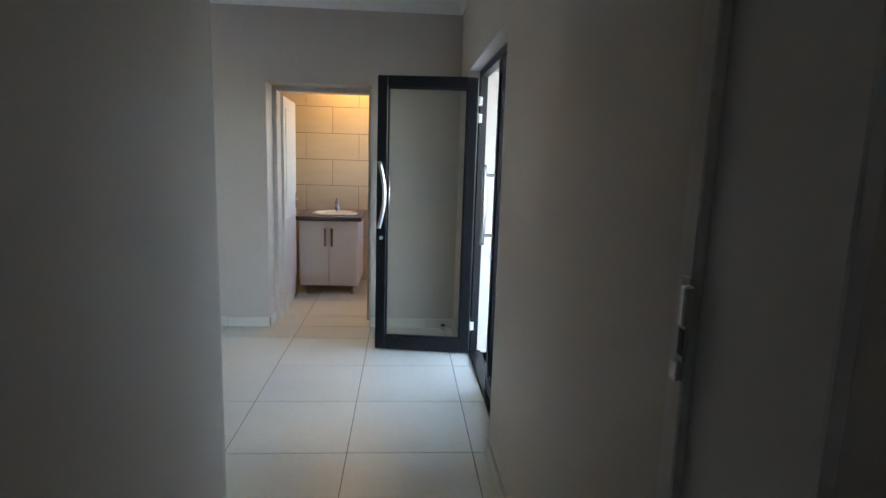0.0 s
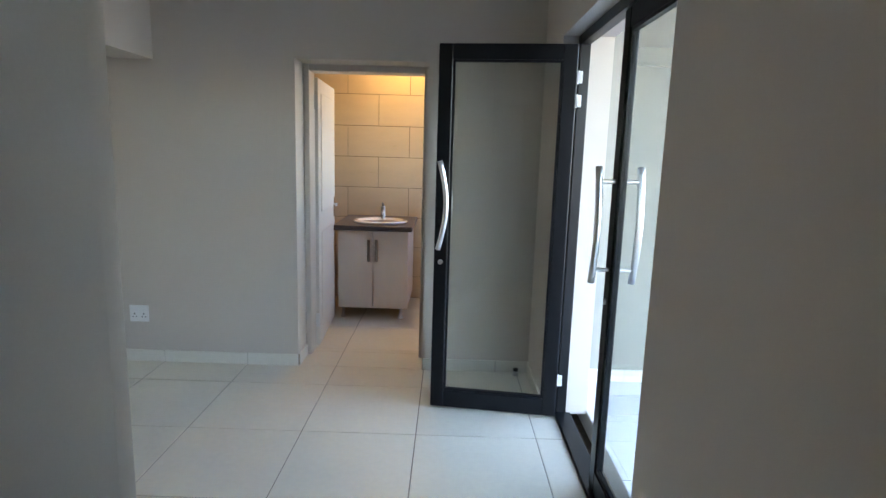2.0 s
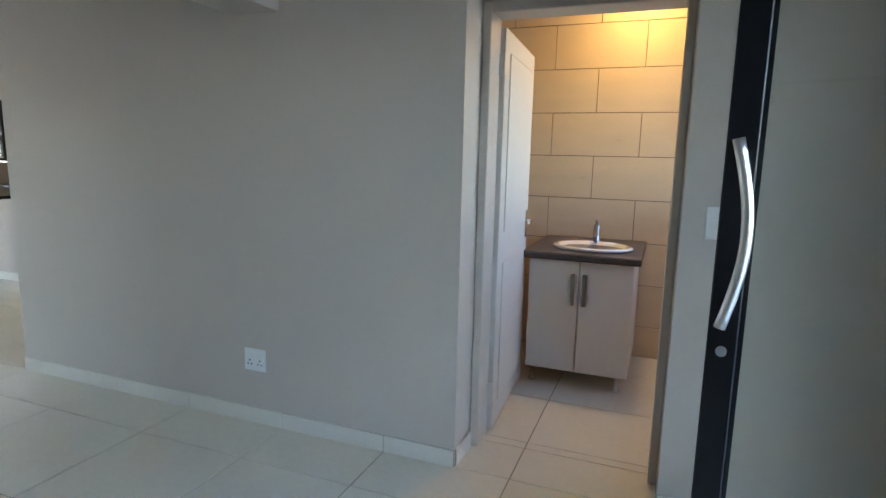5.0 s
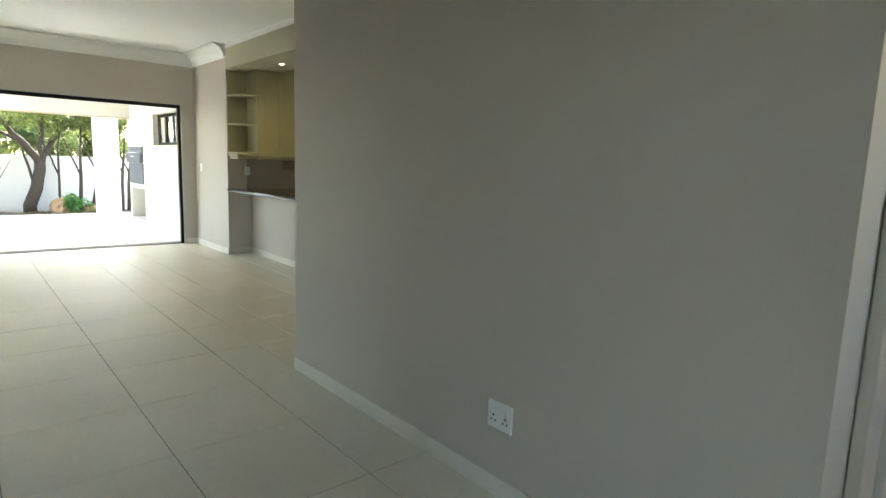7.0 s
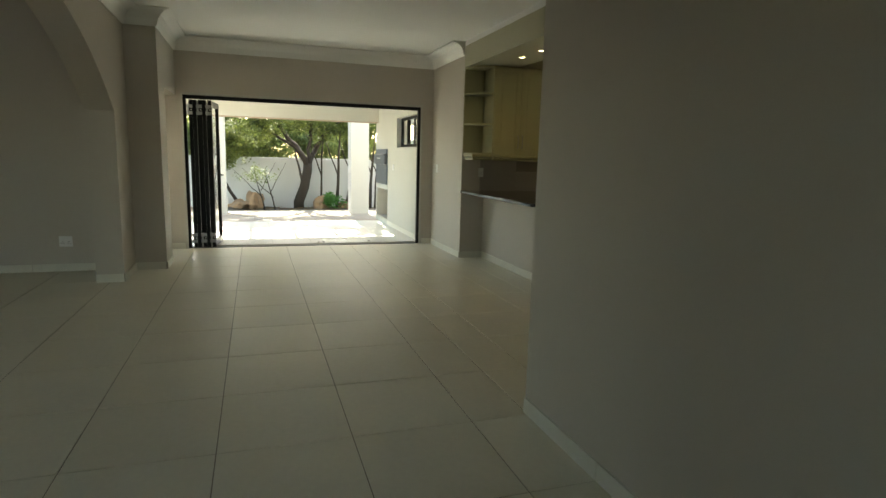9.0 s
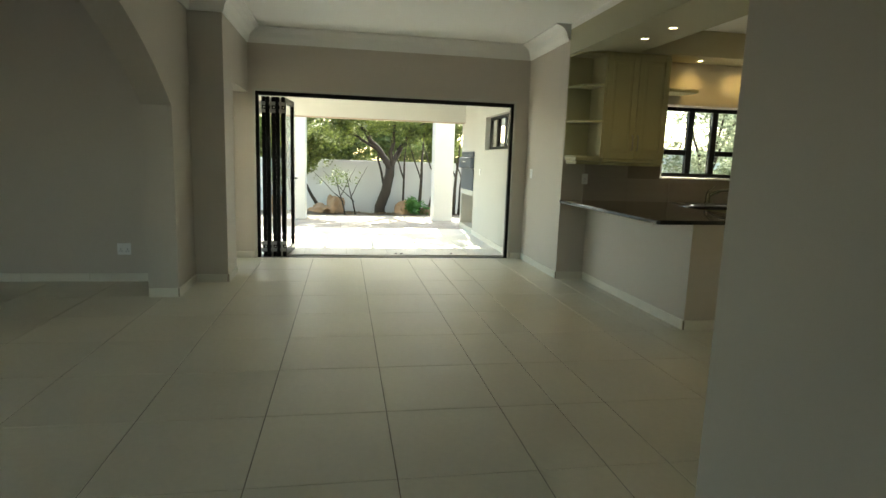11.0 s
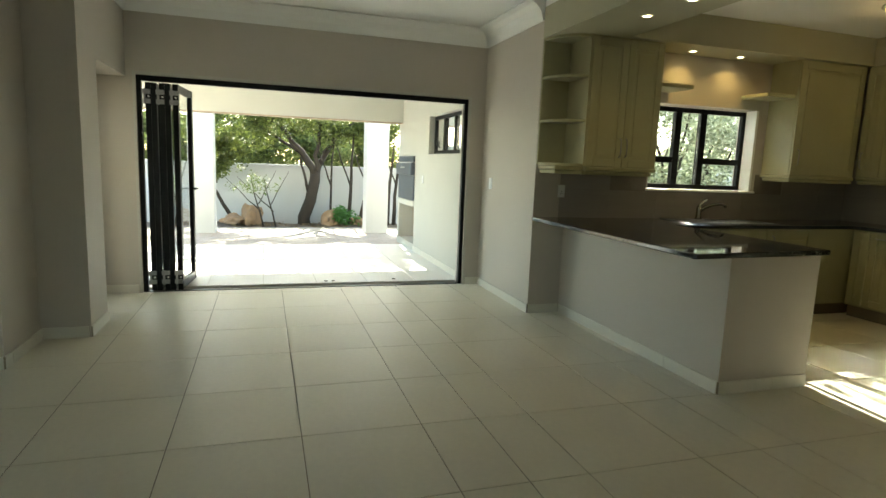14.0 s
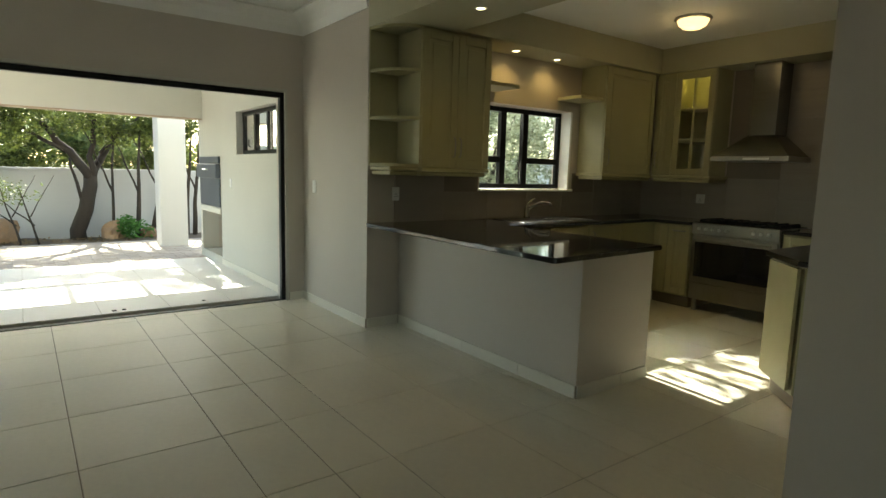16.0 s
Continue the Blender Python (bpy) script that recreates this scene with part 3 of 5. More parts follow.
def fold_leaf(y, angle, label, hinged, w=0.62):
    d = thing("folding_door_leaf", (-9.87, y, 0.008), label, "folding door", "folding door leaves", angle)
    h, s = 1.99, 0.06
    for a, b in ((0, s), (w - s, w)):
        part("stile", box(a, b, -0.024, 0.024, 0, h, bev=0.003), BLACK, d, local=True)
    part("rail", box(s, w - s, -0.022, 0.022, h - 0.07, h, bev=0.003), BLACK, d, local=True)
    part("rail", box(s, w - s, -0.022, 0.022, 0, 0.085, bev=0.003), BLACK, d, local=True)
    g = part("pane", box(s, w - s, -0.003, 0.003, 0.085, h - 0.07), GLASS, d, "clear glass pane", local=True)
    g.visible_shadow = False
    if hinged:
        for z in (0.13, 1.86):
            hg = part("hinge", boxes([(-0.014, -0.001, -0.022, 0.05, z - 0.065, z - 0.022), (-0.014, -0.001, -0.022, 0.05, z + 0.022, z + 0.065), (-0.026, -0.014, 0.018, 0.036, z - 0.072, z + 0.072)], bev=0.002), HINGE, d, "grey folding hinge", local=True)
            part("hinge_bolt", rod(bmesh.new(), (-0.014, -0.006, z), (-0.004, -0.006, z), 0.01), STEEL, hg, local=True)
    return d


for k, (y, a) in enumerate(((2.732, 180), (2.781, 180), (2.85, 180), (2.899, 180), (2.966, 174.5))):
    lf = fold_leaf(y, a, "last folding door leaf, ajar, black aluminium with glass" if k == 4 else "folded black aluminium glazed door leaf", k % 2 == 0)
lever = bmesh.new()
rod(lever, (0.56, -0.02, 0.98), (0.56, -0.07, 0.98), 0.01)
rod(lever, (0.56, -0.065, 0.98), (0.44, -0.065, 0.98), 0.009)
part("lever_handle", lever, BLACK, lf, "black lever handle", local=True)

for y in (4.42, 4.5, 5.2):
    lone("floor_bolt_socket", lathe(bmesh.new(), [(0.001, 0.0), (0.02, 0.0), (0.018, 0.006), (0.008, 0.008), (0.001, 0.008)], (-10.16 - 0.03 * (y > 5), y, 0.0), 12), BLACK, "small black floor bolt socket on the patio tiles", "bolt socket", "floor bolt sockets")

# recessed door beside the pier
solid("door_5", boxes([(-8.9, -8.84, 2.2, 2.3, 0, 2.03), (-9.82, -9.77, 2.2, 2.3, 0, 2.03), (-9.77, -8.9, 2.2, 2.3, 1.97, 2.03)], bev=0.004), DOOR_WHITE, "white door frame in the recess", "door frame")
rec = thing("recess_door", (-9.33, 2.24, 0), "closed white framed glass door in the recess", "door")
for a, b in ((-9.765, -9.68), (-8.99, -8.905)):
    part("stile", box(a, b, 2.215, 2.255, 0.01, 1.965, bev=0.003), DOOR_WHITE, rec)
for a, b in ((0.01, 0.16), (1.86, 1.965)):
    part("rail", box(-9.68, -8.99, 2.215, 2.255, a, b, bev=0.003), DOOR_WHITE, rec)
part("pane", box(-9.68, -8.99, 2.232, 2.238, 0.16, 1.86), GLASS, rec, "clear glass pane").visible_shadow = False

# ---- kitchen window ----
def steel_window(name, x0, x1, wall, depth, zb, zt, bars, transom, axis, label):
    """A black steel window; the span runs along y (axis 'y') or x (axis 'x')."""
    def b(a0, a1, d0, d1, z0, z1):
        return (d0, d1, a0, a1, z0, z1) if axis == "y" else (a0, a1, d0, d1, z0, z1)
    w = thing(name, (wall, x0, zb) if axis == "y" else (x0, wall, zb), label, "window")
    w["kind"] = "structure"
    f = 0.045
    d0, d1 = wall - depth / 2, wall + depth / 2
    for i, r in enumerate(((x0, x1, zb, zb + f), (x0, x1, zt - f, zt), (x0, x0 + f, zb + f, zt - f), (x1 - f, x1, zb + f, zt - f))):
        part("frame_bar", box(*b(r[0], r[1], d0, d1, r[2], r[3]), bev=0.003), BLACK, w)
    edges = [x0 + f] + list(bars) + [x1 - f]
    for m in bars:
        part("mullion", box(*b(m - 0.035, m + 0.035, d0 - 0.004, d1 + 0.004, zb + f, zt - f), bev=0.003), BLACK, w)
    for i, (a, c) in enumerate(zip(edges, edges[1:])):
        a0, c0 = a + (0.035 if i else 0), c - (0.035 if i < len(edges) - 2 else 0)
        if transom and i != 1:
            part("transom", box(*b(a0, c0, d0 + 0.002, d1 - 0.002, transom - 0.03, transom + 0.03), bev=0.003), BLACK, w)
        g = part("pane", box(*b(a0, c0, wall - 0.003, wall + 0.003, zb + f, zt - f)), GLASS, w, "clear glass pane")
        g.visible_shadow = False
        if i != 1:
            zc = (transom or zb + f) + 0.035
            am = c0 - 0.1 if i == 0 else a0 + 0.3
            sgn = 1 if axis == "y" else -1
            pts = [(d1 + 0.01, am, zc), (d1 + 0.03, am, zc + 0.02), (d1 + 0.035, am + 0.015, zc + 0.09)] if axis == "y" else [(am, d0 - 0.01, zc), (am, d0 - 0.03, zc + 0.02), (am + 0.02, d0 - 0.035, zc + 0.09)]
            part("casement_stay", tube(bmesh.new(), pts, [0.008, 0.008, 0.006], 8), BLACK, w)
    return w


steel_window("window_1", 7.33, 8.54, -8.66, 0.05, 1.19, 1.99, (7.705, 8.01), 1.475, "y", "black steel kitchen window with three lights")
solid("window_sill", box(-8.76, -8.46, 7.28, 8.58, 1.165, 1.187, bev=0.004), WHITE, "white plaster window sill", "sill")
solid("window_reveal", boxes([(-8.63, -8.497, 8.53, 8.557, 1.19, 1.997)]), WHITE, "white window reveal", "trim")


# ---- kitchen units ----
def shaker_door(parent, axis, face, a0, a1, z0, z1, handle=None, mat=CREAM, glass=False):
    """A framed door. axis 'x': it faces +x at x = face, 'y': it faces -y, 'w': it faces -x."""
    s = 1 if axis == "x" else -1

    def b(p0, p1, d0, d1, q0, q1):
        lo, hi = sorted((face + s * d0, face + s * d1))
        return (lo, hi, p0, p1, q0, q1) if axis in "xw" else (p0, p1, lo, hi, q0, q1)
    f = 0.065
    fr = bmesh.new()
    for r in ((a0, a0 + f, z0, z1), (a1 - f, a1, z0, z1), (a0 + f, a1 - f, z0, z0 + f), (a0 + f, a1 - f, z1 - f, z1)):
        bx(fr, *b(r[0], r[1], 0, 0.02, r[2], r[3]), bev=0.003)
    d = part("door", fr, mat, parent)
    if glass:
        part("pane", box(*b(a0 + f, a1 - f, 0.006, 0.01, z0 + f, z1 - f)), GLASS, d, "clear glass pane").visible_shadow = False
        mid = (a0 + a1) / 2
        part("glazing_bar", box(*b(mid - 0.01, mid + 0.01, 0.011, 0.019, z0 + f, z1 - f), bev=0.002), mat, d)
        for k in (1, 2):
            z = z0 + f + (z1 - z0 - 2 * f) * k / 3
            part("glazing_bar", box(*b(a0 + f, a1 - f, 0.0112, 0.0185, z - 0.01, z + 0.01), bev=0.002), mat, d)
    else:
        part("panel", box(*b(a0 + f, a1 - f, 0.001, 0.009, z0 + f, z1 - f)), mat, d)
        part("raised_field", box(*b(a0 + f + 0.03, a1 - f - 0.03, 0.009, 0.015, z0 + f + 0.03, z1 - f - 0.03), bev=0.004), mat, d)
    if handle:
        hp, hz0, hz1 = handle
        def p(o, q):
            return (face + s * o, hp, q) if axis in "xw" else (hp, face + s * o, q)
        hb = bmesh.new()
        if hz0 < hz1:
            tube(hb, [p(0.02, hz0), p(0.042, hz0 + 0.015), p(0.046, (hz0 + hz1) / 2), p(0.042, hz1 - 0.015), p(0.02, hz1)], [0.006] * 5, 8)
        else:
            q0, q1 = hp - 0.07, hp + 0.07
            def r(o, a):
                return (face + s * o, a, hz0) if axis in "xw" else (a, face + s * o, hz0)
            tube(hb, [r(0.02, q0), r(0.044, q0 + 0.015), r(0.046, hp), r(0.044, q1 - 0.015), r(0.02, q1)], [0.006] * 5, 8)
        part("handle", hb, DULL, d, "antique steel bow handle")
    return d


def light_rail(parent, rows):
    part("light_rail", boxes(rows, bev=0.008), CREAM, parent)


ZB, ZT = 1.37, 2.46
# open corner shelf by the wing
shelf = thing("open_shelf_unit", (-8.33, 6.25, ZB), "cream open-ended corner shelf unit with four shelves", "shelf")
part("side", box(-8.48, -8.15, 6.37, 6.388, ZB, ZT), CREAM, shelf)
part("back", box(-8.496, -8.482, 6.105, 6.37, ZB, ZT), CREAM, shelf)


def quarter_shelf(z):
    bm = bmesh.new()
    n = 8
    pts = [(-8.482, 6.37), (-8.482, 6.11)] + [(-8.482 + 0.32 * math.sin(math.pi / 2 * i / n), 6.37 - 0.26 * math.cos(math.pi / 2 * i / n) * (1 if i < n else 0)) for i in range(1, n + 1)]
    a = [bm.verts.new((x, y, z)) for x, y in pts]
    c = [bm.verts.new((x, y, z + 0.022)) for x, y in pts]
    bm.faces.new(a)
    bm.faces.new(c)
    for i in range(len(pts)):
        j = (i + 1) % len(pts)
        bm.faces.new((a[i], a[j], c[j], c[i]))
    return bm


for z in (ZB, 1.74, 2.11, 2.437):
    part("shelf", quarter_shelf(z), CREAM, shelf)
light_rail(shelf, [(-8.488, -8.17, 6.112, 6.388, ZB - 0.035, ZB - 0.001), (-8.48, -8.19, 6.125, 6.388, ZB - 0.07, ZB - 0.036)])

cab1 = thing("wall_cabinet", (-8.32, 6.75, ZB), "cream two-door wall cabinet beside the kitchen window", "cabinet", "wall cabinets")
part("body", box(-8.49, -8.17, 6.39, 7.1, ZB, ZT), CREAM, cab1)
shaker_door(cab1, "x", -8.168, 6.392, 6.743, ZB + 0.005, ZT - 0.02, (6.715, 1.46, 1.62))
shaker_door(cab1, "x", -8.168, 6.747, 7.098, ZB + 0.005, ZT - 0.02, (6.775, 1.46, 1.62))
light_rail(cab1, [(-8.49, -8.13, 6.392, 7.1, ZB - 0.035, ZB - 0.001), (-8.47, -8.15, 6.392, 7.07, ZB - 0.07, ZB - 0.036)])

cab2 = thing("wall_cabinet", (-8.32, 8.95, ZB), "cream single-door wall cabinet beside the kitchen window", "cabinet", "wall cabinets")
part("body", box(-8.49, -8.17, 8.66, 9.51, ZB, ZT), CREAM, cab2)
shaker_door(cab2, "x", -8.168, 8.662, 9.49, ZB + 0.005, ZT - 0.02, (8.72, 1.46, 1.62))
light_rail(cab2, [(-8.49, -8.13, 8.64, 9.49, ZB - 0.035, ZB - 0.001), (-8.47, -8.15, 8.66, 9.49, ZB - 0.07, ZB - 0.036)])
for y0, y1, n in ((7.12, 7.46, "a"), (8.3, 8.64, "b")):
    sh = lone("display_shelf", box(-8.49, -8.17, y0, y1, 2.095, 2.13, bev=0.005), CREAM, "cream floating shelf above the window", "shelf", "shelves over the window")

cab3 = thing("glass_cabinet", (-7.74, 9.69, ZB), "cream wall cabinet with a lit glazed door", "cabinet")
part("body", boxes([(-8.15, -8.132, 9.54, 9.85, ZB, ZT), (-7.92, -7.902, 9.54, 9.85, ZB, ZT), (-7.498, -7.48, 9.54, 9.85, ZB, ZT), (-8.132, -7.92, 9.54, 9.85, ZB, ZB + 0.018), (-7.902, -7.498, 9.54, 9.85, ZB, ZB + 0.018), (-8.132, -7.498, 9.54, 9.85, ZT - 0.018, ZT), (-8.132, -7.498, 9.84, 9.85, ZB + 0.018, ZT - 0.018)]), CREAM, cab3)
for z in (1.72, 2.06):
    part("shelf", box(-7.902, -7.498, 9.57, 9.84, z, z + 0.012), CREAM, cab3)
shaker_door(cab3, "y", 9.538, -8.145, -7.92, ZB + 0.005, ZT - 0.02, (-8.1, 1.46, 1.62))
shaker_door(cab3, "y", 9.538, -7.915, -7.482, ZB + 0.005, ZT - 0.02, None, CREAM, True)
light_rail(cab3, [(-8.13, -7.45, 9.5, 9.86, ZB - 0.035, ZB - 0.001), (-8.12, -7.47, 9.52, 9.86, ZB - 0.07, ZB - 0.036)])
cl = bpy.data.lights.new("cabinet_lamp", "POINT")
cl.energy, cl.color, cl.shadow_soft_size = 0.16, (1.0, 0.82, 0.28), 0.015
new("cabinet_lamp", cl).location = (-7.7, 9.58, 2.425)

# base units
def base_unit(name, rows, label, doors, drawers=(), plinth=None):
    u = thing(name, (rows[0][0], rows[0][2], 0), label, "cabinet", "base units")
    part("body", boxes(rows), CREAM, u)
    for d in doors:
        shaker_door(u, *d)
    if plinth:
        part("plinth", box(*plinth), PLINTH, u)
    return u


base_unit("sink_unit", [(-8.49, -7.93, 7.14, 8.2, 0.12, 0.865)], "cream sink base unit below the window", [("x", -7.928, 7.15, 7.67, 0.14, 0.85, (7.62, 0.66, 0.8)), ("x", -7.928, 7.68, 8.19, 0.14, 0.85, (7.73, 0.66, 0.8))], plinth=(-8.49, -7.98, 7.14, 8.2, 0.0, 0.12))
base_unit("corner_unit", [(-8.49, -7.93, 8.21, 9.85, 0.12, 0.865)], "cream corner base unit", [("x", -7.928, 8.22, 8.78, 0.14, 0.85, (8.28, 0.66, 0.8))], plinth=(-8.49, -7.98, 8.21, 9.85, 0, 0.12))
base_unit("base_unit", [(-7.9, -7.48, 9.29, 9.85, 0.12, 0.865)], "cream base unit beside the oven", [("y", 9.288, -7.88, -7.73, 0.14, 0.85, None), ("y", 9.288, -7.72, -7.485, 0.14, 0.85, (-7.6, 0.8, 0.8))], plinth=(-7.9, -7.48, 9.34, 9.85, 0, 0.12))
base_unit("base_unit", [(-6.6, -6.02, 9.29, 9.85, 0.12, 0.865)], "cream base unit between oven and side run", [("y", 9.288, -6.59, -6.04, 0.14, 0.85, (-6.3, 0.8, 0.8))], plinth=(-6.6, -6.02, 9.34, 9.85, 0, 0.12))
side_unit = thing("side_unit", (-5.55, 7.7, 0), "cream base unit with an angled end along the side wall", "cabinet", "base units")
part("body", prism([(-5.95, 7.6), (-5.64, 7.28), (-5.16, 7.28), (-5.16, 8.2), (-5.95, 8.2)], 0.12, 0.865), CREAM, side_unit)
part("plinth", prism([(-5.9, 7.62), (-5.61, 7.33), (-5.17, 7.33), (-5.17, 8.2), (-5.9, 8.2)], 0.0, 0.12), PLINTH, side_unit)
part("angled_panel", prism([(-5.934, 7.57), (-5.662, 7.289), (-5.676, 7.275), (-5.948, 7.556)], 0.14, 0.85), CREAM, side_unit)
shaker_door(side_unit, "w", -5.952, 7.64, 8.19, 0.14, 0.85, (8.13, 0.66, 0.8))
base_unit("side_unit", [(-5.95, -5.16, 8.21, 9.85, 0.12, 0.865)], "cream base unit along the side wall", [("w", -5.952, 8.22, 8.8, 0.14, 0.85, (8.3, 0.66, 0.8))], plinth=(-5.9, -5.16, 8.21, 9.85, 0, 0.12))
# drawers on the kitchen side of the peninsula
pen_unit = thing("drawer_unit", (-7.2, 7.0, 0), "cream drawer units behind the peninsula", "cabinet")
part("body", box(-7.9, -6.52, 6.66, 7.08, 0.12, 0.862), CREAM, pen_unit)
for k, (z0, z1) in enumerate(((0.14, 0.5), (0.51, 0.85))):
    for x0, x1 in ((-7.88, -7.22), (-7.2, -6.54)):
        dr = part("drawer_front", box(x0, x1, 7.08, 7.1, z0, z1, bev=0.004), CREAM, pen_unit)
        part("handle", tube(bmesh.new(), [((x0 + x1) / 2 - 0.07, 7.1, (z0 + z1) / 2), ((x0 + x1) / 2 - 0.055, 7.122, (z0 + z1) / 2), ((x0 + x1) / 2 + 0.055, 7.122, (z0 + z1) / 2), ((x0 + x1) / 2 + 0.07, 7.1, (z0 + z1) / 2)], [0.006] * 4, 8), DULL, dr)

# peninsula
solid("wall_peninsula", boxes([(-8.5, -6.48, 6.42, 6.65, -0.02, 0.86), (-6.51, -6.48, 6.65, 7.12, -0.02, 0.86)]), PAINT, "taupe plastered half wall of the peninsula", "wall")


def worktop(name, pts, z0, z1, label):
    bm = bmesh.new()
    a = [bm.verts.new((x, y, z0)) for x, y in pts]
    f = bm.faces.new(a)
    r = bmesh.ops.extrude_face_region(bm, geom=[f])
    bmesh.ops.translate(bm, verts=[v for v in r["geom"] if isinstance(v, bmesh.types.BMVert)], vec=(0, 0, z1 - z0))
    bmesh.ops.recalc_face_normals(bm, faces=bm.faces[:])
    bmesh.ops.bevel(bm, geom=bm.edges[:], offset=0.008, segments=3, profile=0.5, affect="EDGES")
    return lone(name, bm, GRANITE, label, "worktop")


worktop("granite_worktop", [(-8.49, 6.12), (-8.49, 6.085), (-6.38, 6.045), (-6.36, 6.06), (-6.44, 7.15), (-7.88, 7.15), (-7.88, 9.24), (-7.48, 9.24), (-7.48, 9.855), (-8.49, 9.855)], 0.866, 0.9, "polished black granite worktop with a breakfast overhang")
worktop("granite_worktop", [(-5.99, 7.58), (-5.66, 7.23), (-5.16, 7.23), (-5.16, 9.855), (-6.6, 9.855), (-6.6, 9.24), (-5.99, 9.24)], 0.866, 0.9, "polished black granite worktop along the side wall")

sink = thing("sink", (-8.2, 7.85, 0.9), "inset steel sink and drainer in the granite", "sink")
part("rim", boxes([(-8.42, -8.0, 7.42, 7.435, 0.9, 0.905), (-8.42, -8.0, 8.385, 8.4, 0.9, 0.905), (-8.42, -8.405, 7.435, 8.385, 0.9, 0.905), (-8.015, -8.0, 7.435, 8.385, 0.9, 0.905), (-8.405, -8.015, 7.435, 7.9, 0.9, 0.902)], bev=0.001), SINK, sink)
part("drainer_rib", boxes([(-8.37 + 0.05 * i, -8.36 + 0.05 * i, 7.48, 7.86, 0.902, 0.905) for i in range(7)]), SINK, sink)
# no bowl is sunk here; a flat dark plate paints its shade
part("bowl", box(-8.38, -8.04, 7.92, 8.36, 0.9005, 0.902), HOLE_SHADE, sink, "flat dark plate painted as the shaded sink bowl")
ktap = thing("kitchen_mixer", (-8.4, 7.85, 0.9), "chrome single-lever kitchen mixer behind the sink", "tap")
part("body", lathe(bmesh.new(), [(0.001, 0), (0.032, 0), (0.032, 0.01), (0.026, 0.02), (0.025, 0.1), (0.02, 0.118), (0.001, 0.12)], (-8.4, 7.85, 0.906), 18), TAP, ktap)
part("spout", tube(bmesh.new(), [(-8.4, 7.85, 0.97), (-8.375, 7.89, 1.02), (-8.33, 7.96, 1.055), (-8.29, 8.02, 1.062), (-8.275, 8.045, 1.05), (-8.272, 8.05, 1.03)], [0.019, 0.017, 0.015, 0.014, 0.014, 0.013], 12), TAP, ktap)
part("lever", tube(bmesh.new(), [(-8.4, 7.85, 1.02), (-8.398, 7.862, 1.05), (-8.385, 7.9, 1.085), (-8.375, 7.925, 1.095)], [0.02, 0.014, 0.009, 0.007], 10), TAP, ktap)

# cooker
ck = thing("cooker", (-7.04, 9.57, 0), "freestanding stainless steel gas cooker with a black glass oven door", "cooker")
cx0, cx1, cf = -7.46, -6.62, 9.29
part("body", box(cx0, cx1, cf, 9.85, 0.12, 0.9, bev=0.003), STOVE, ck)
part("control_panel", box(cx0, cx1, cf - 0.03, cf, 0.79, 0.9, bev=0.006), STOVE, ck)
for i, x in enumerate((-7.38, -7.31, -7.24, -7.17, -7.1, -6.85, -6.78, -6.71)):
    part("knob", lathe(bmesh.new(), [(0.001, 0), (0.017, 0), (0.015, 0.018), (0.001, 0.02)], (0, 0, 0), 14), STEEL, ck, local=True).matrix_basis = Matrix.Translation(Vector((x, cf - 0.03, 0.845)) - PLACE[ck.name]) @ pose(0, 0, 0, 90)
door = part("oven_door", box(cx0 + 0.01, cx1 - 0.01, cf - 0.025, cf - 0.001, 0.3, 0.775, bev=0.004), STOVE, ck)
part("oven_window", box(cx0 + 0.05, cx1 - 0.05, cf - 0.03, cf - 0.026, 0.36, 0.71), OVEN_GLASS, door, "black oven glass")
part("oven_handle", rod(rod(rod(bmesh.new(), (cx0 + 0.05, cf - 0.065, 0.74), (cx1 - 0.05, cf - 0.065, 0.74), 0.011), (cx0 + 0.08, cf - 0.065, 0.74), (cx0 + 0.08, cf - 0.025, 0.74), 0.008), (cx1 - 0.08, cf - 0.065, 0.74), (cx1 - 0.08, cf - 0.025, 0.74), 0.008), STOVE, door)
part("drawer_front", box(cx0 + 0.01, cx1 - 0.01, cf - 0.02, cf - 0.001, 0.13, 0.29, bev=0.004), STOVE, ck)
for x in (cx0 + 0.05, cx1 - 0.05):
    for y in (cf + 0.04, 9.79):
        part("foot", rod(bmesh.new(), (x, y, 0), (x, y, 0.12), 0.022, n=12), STOVE, ck)
part("hob", box(cx0 + 0.01, cx1 - 0.01, cf + 0.01, 9.84, 0.9, 0.908, bev=0.002), OVEN_GLASS, ck)
for x in (-7.31, -7.04, -6.77):
    grate = bmesh.new()
    for dx in (-0.1, 0, 0.1):
        bx(grate, x + dx - 0.006, x + dx + 0.006, cf + 0.05, 9.77, 0.925, 0.937)
    for y in (cf + 0.06, 9.55, 9.76):
        bx(grate, x - 0.115, x + 0.115, y - 0.006, y + 0.006, 0.908, 0.925)
    part("pan_support", grate, BLACK, ck)

# cooker hood
hood = thing("cooker_hood", (-7.04, 9.67, 1.52), "stainless steel chimney cooker hood", "cooker hood")
part("rim", box(-7.4, -6.67, 9.39, 9.855, 1.52, 1.565, bev=0.003), STOVE, hood)
bm = bmesh.new()
lo = [bm.verts.new(v) for v in ((-7.39, 9.4, 1.565), (-6.68, 9.4, 1.565), (-6.68, 9.855, 1.565), (-7.39, 9.855, 1.565))]
hi = [bm.verts.new(v) for v in ((-7.16, 9.6, 1.77), (-6.9, 9.6, 1.77), (-6.9, 9.855, 1.77), (-7.16, 9.855, 1.77))]
for i in range(4):
    bm.faces.new((lo[i], lo[(i + 1) % 4], hi[(i + 1) % 4], hi[i]))
bm.faces.new(hi)
part("canopy", bm, HOOD, hood)
part("chimney", box(-7.155, -6.905, 9.605, 9.855, 1.771, 2.46, bev=0.003), HOOD, hood)
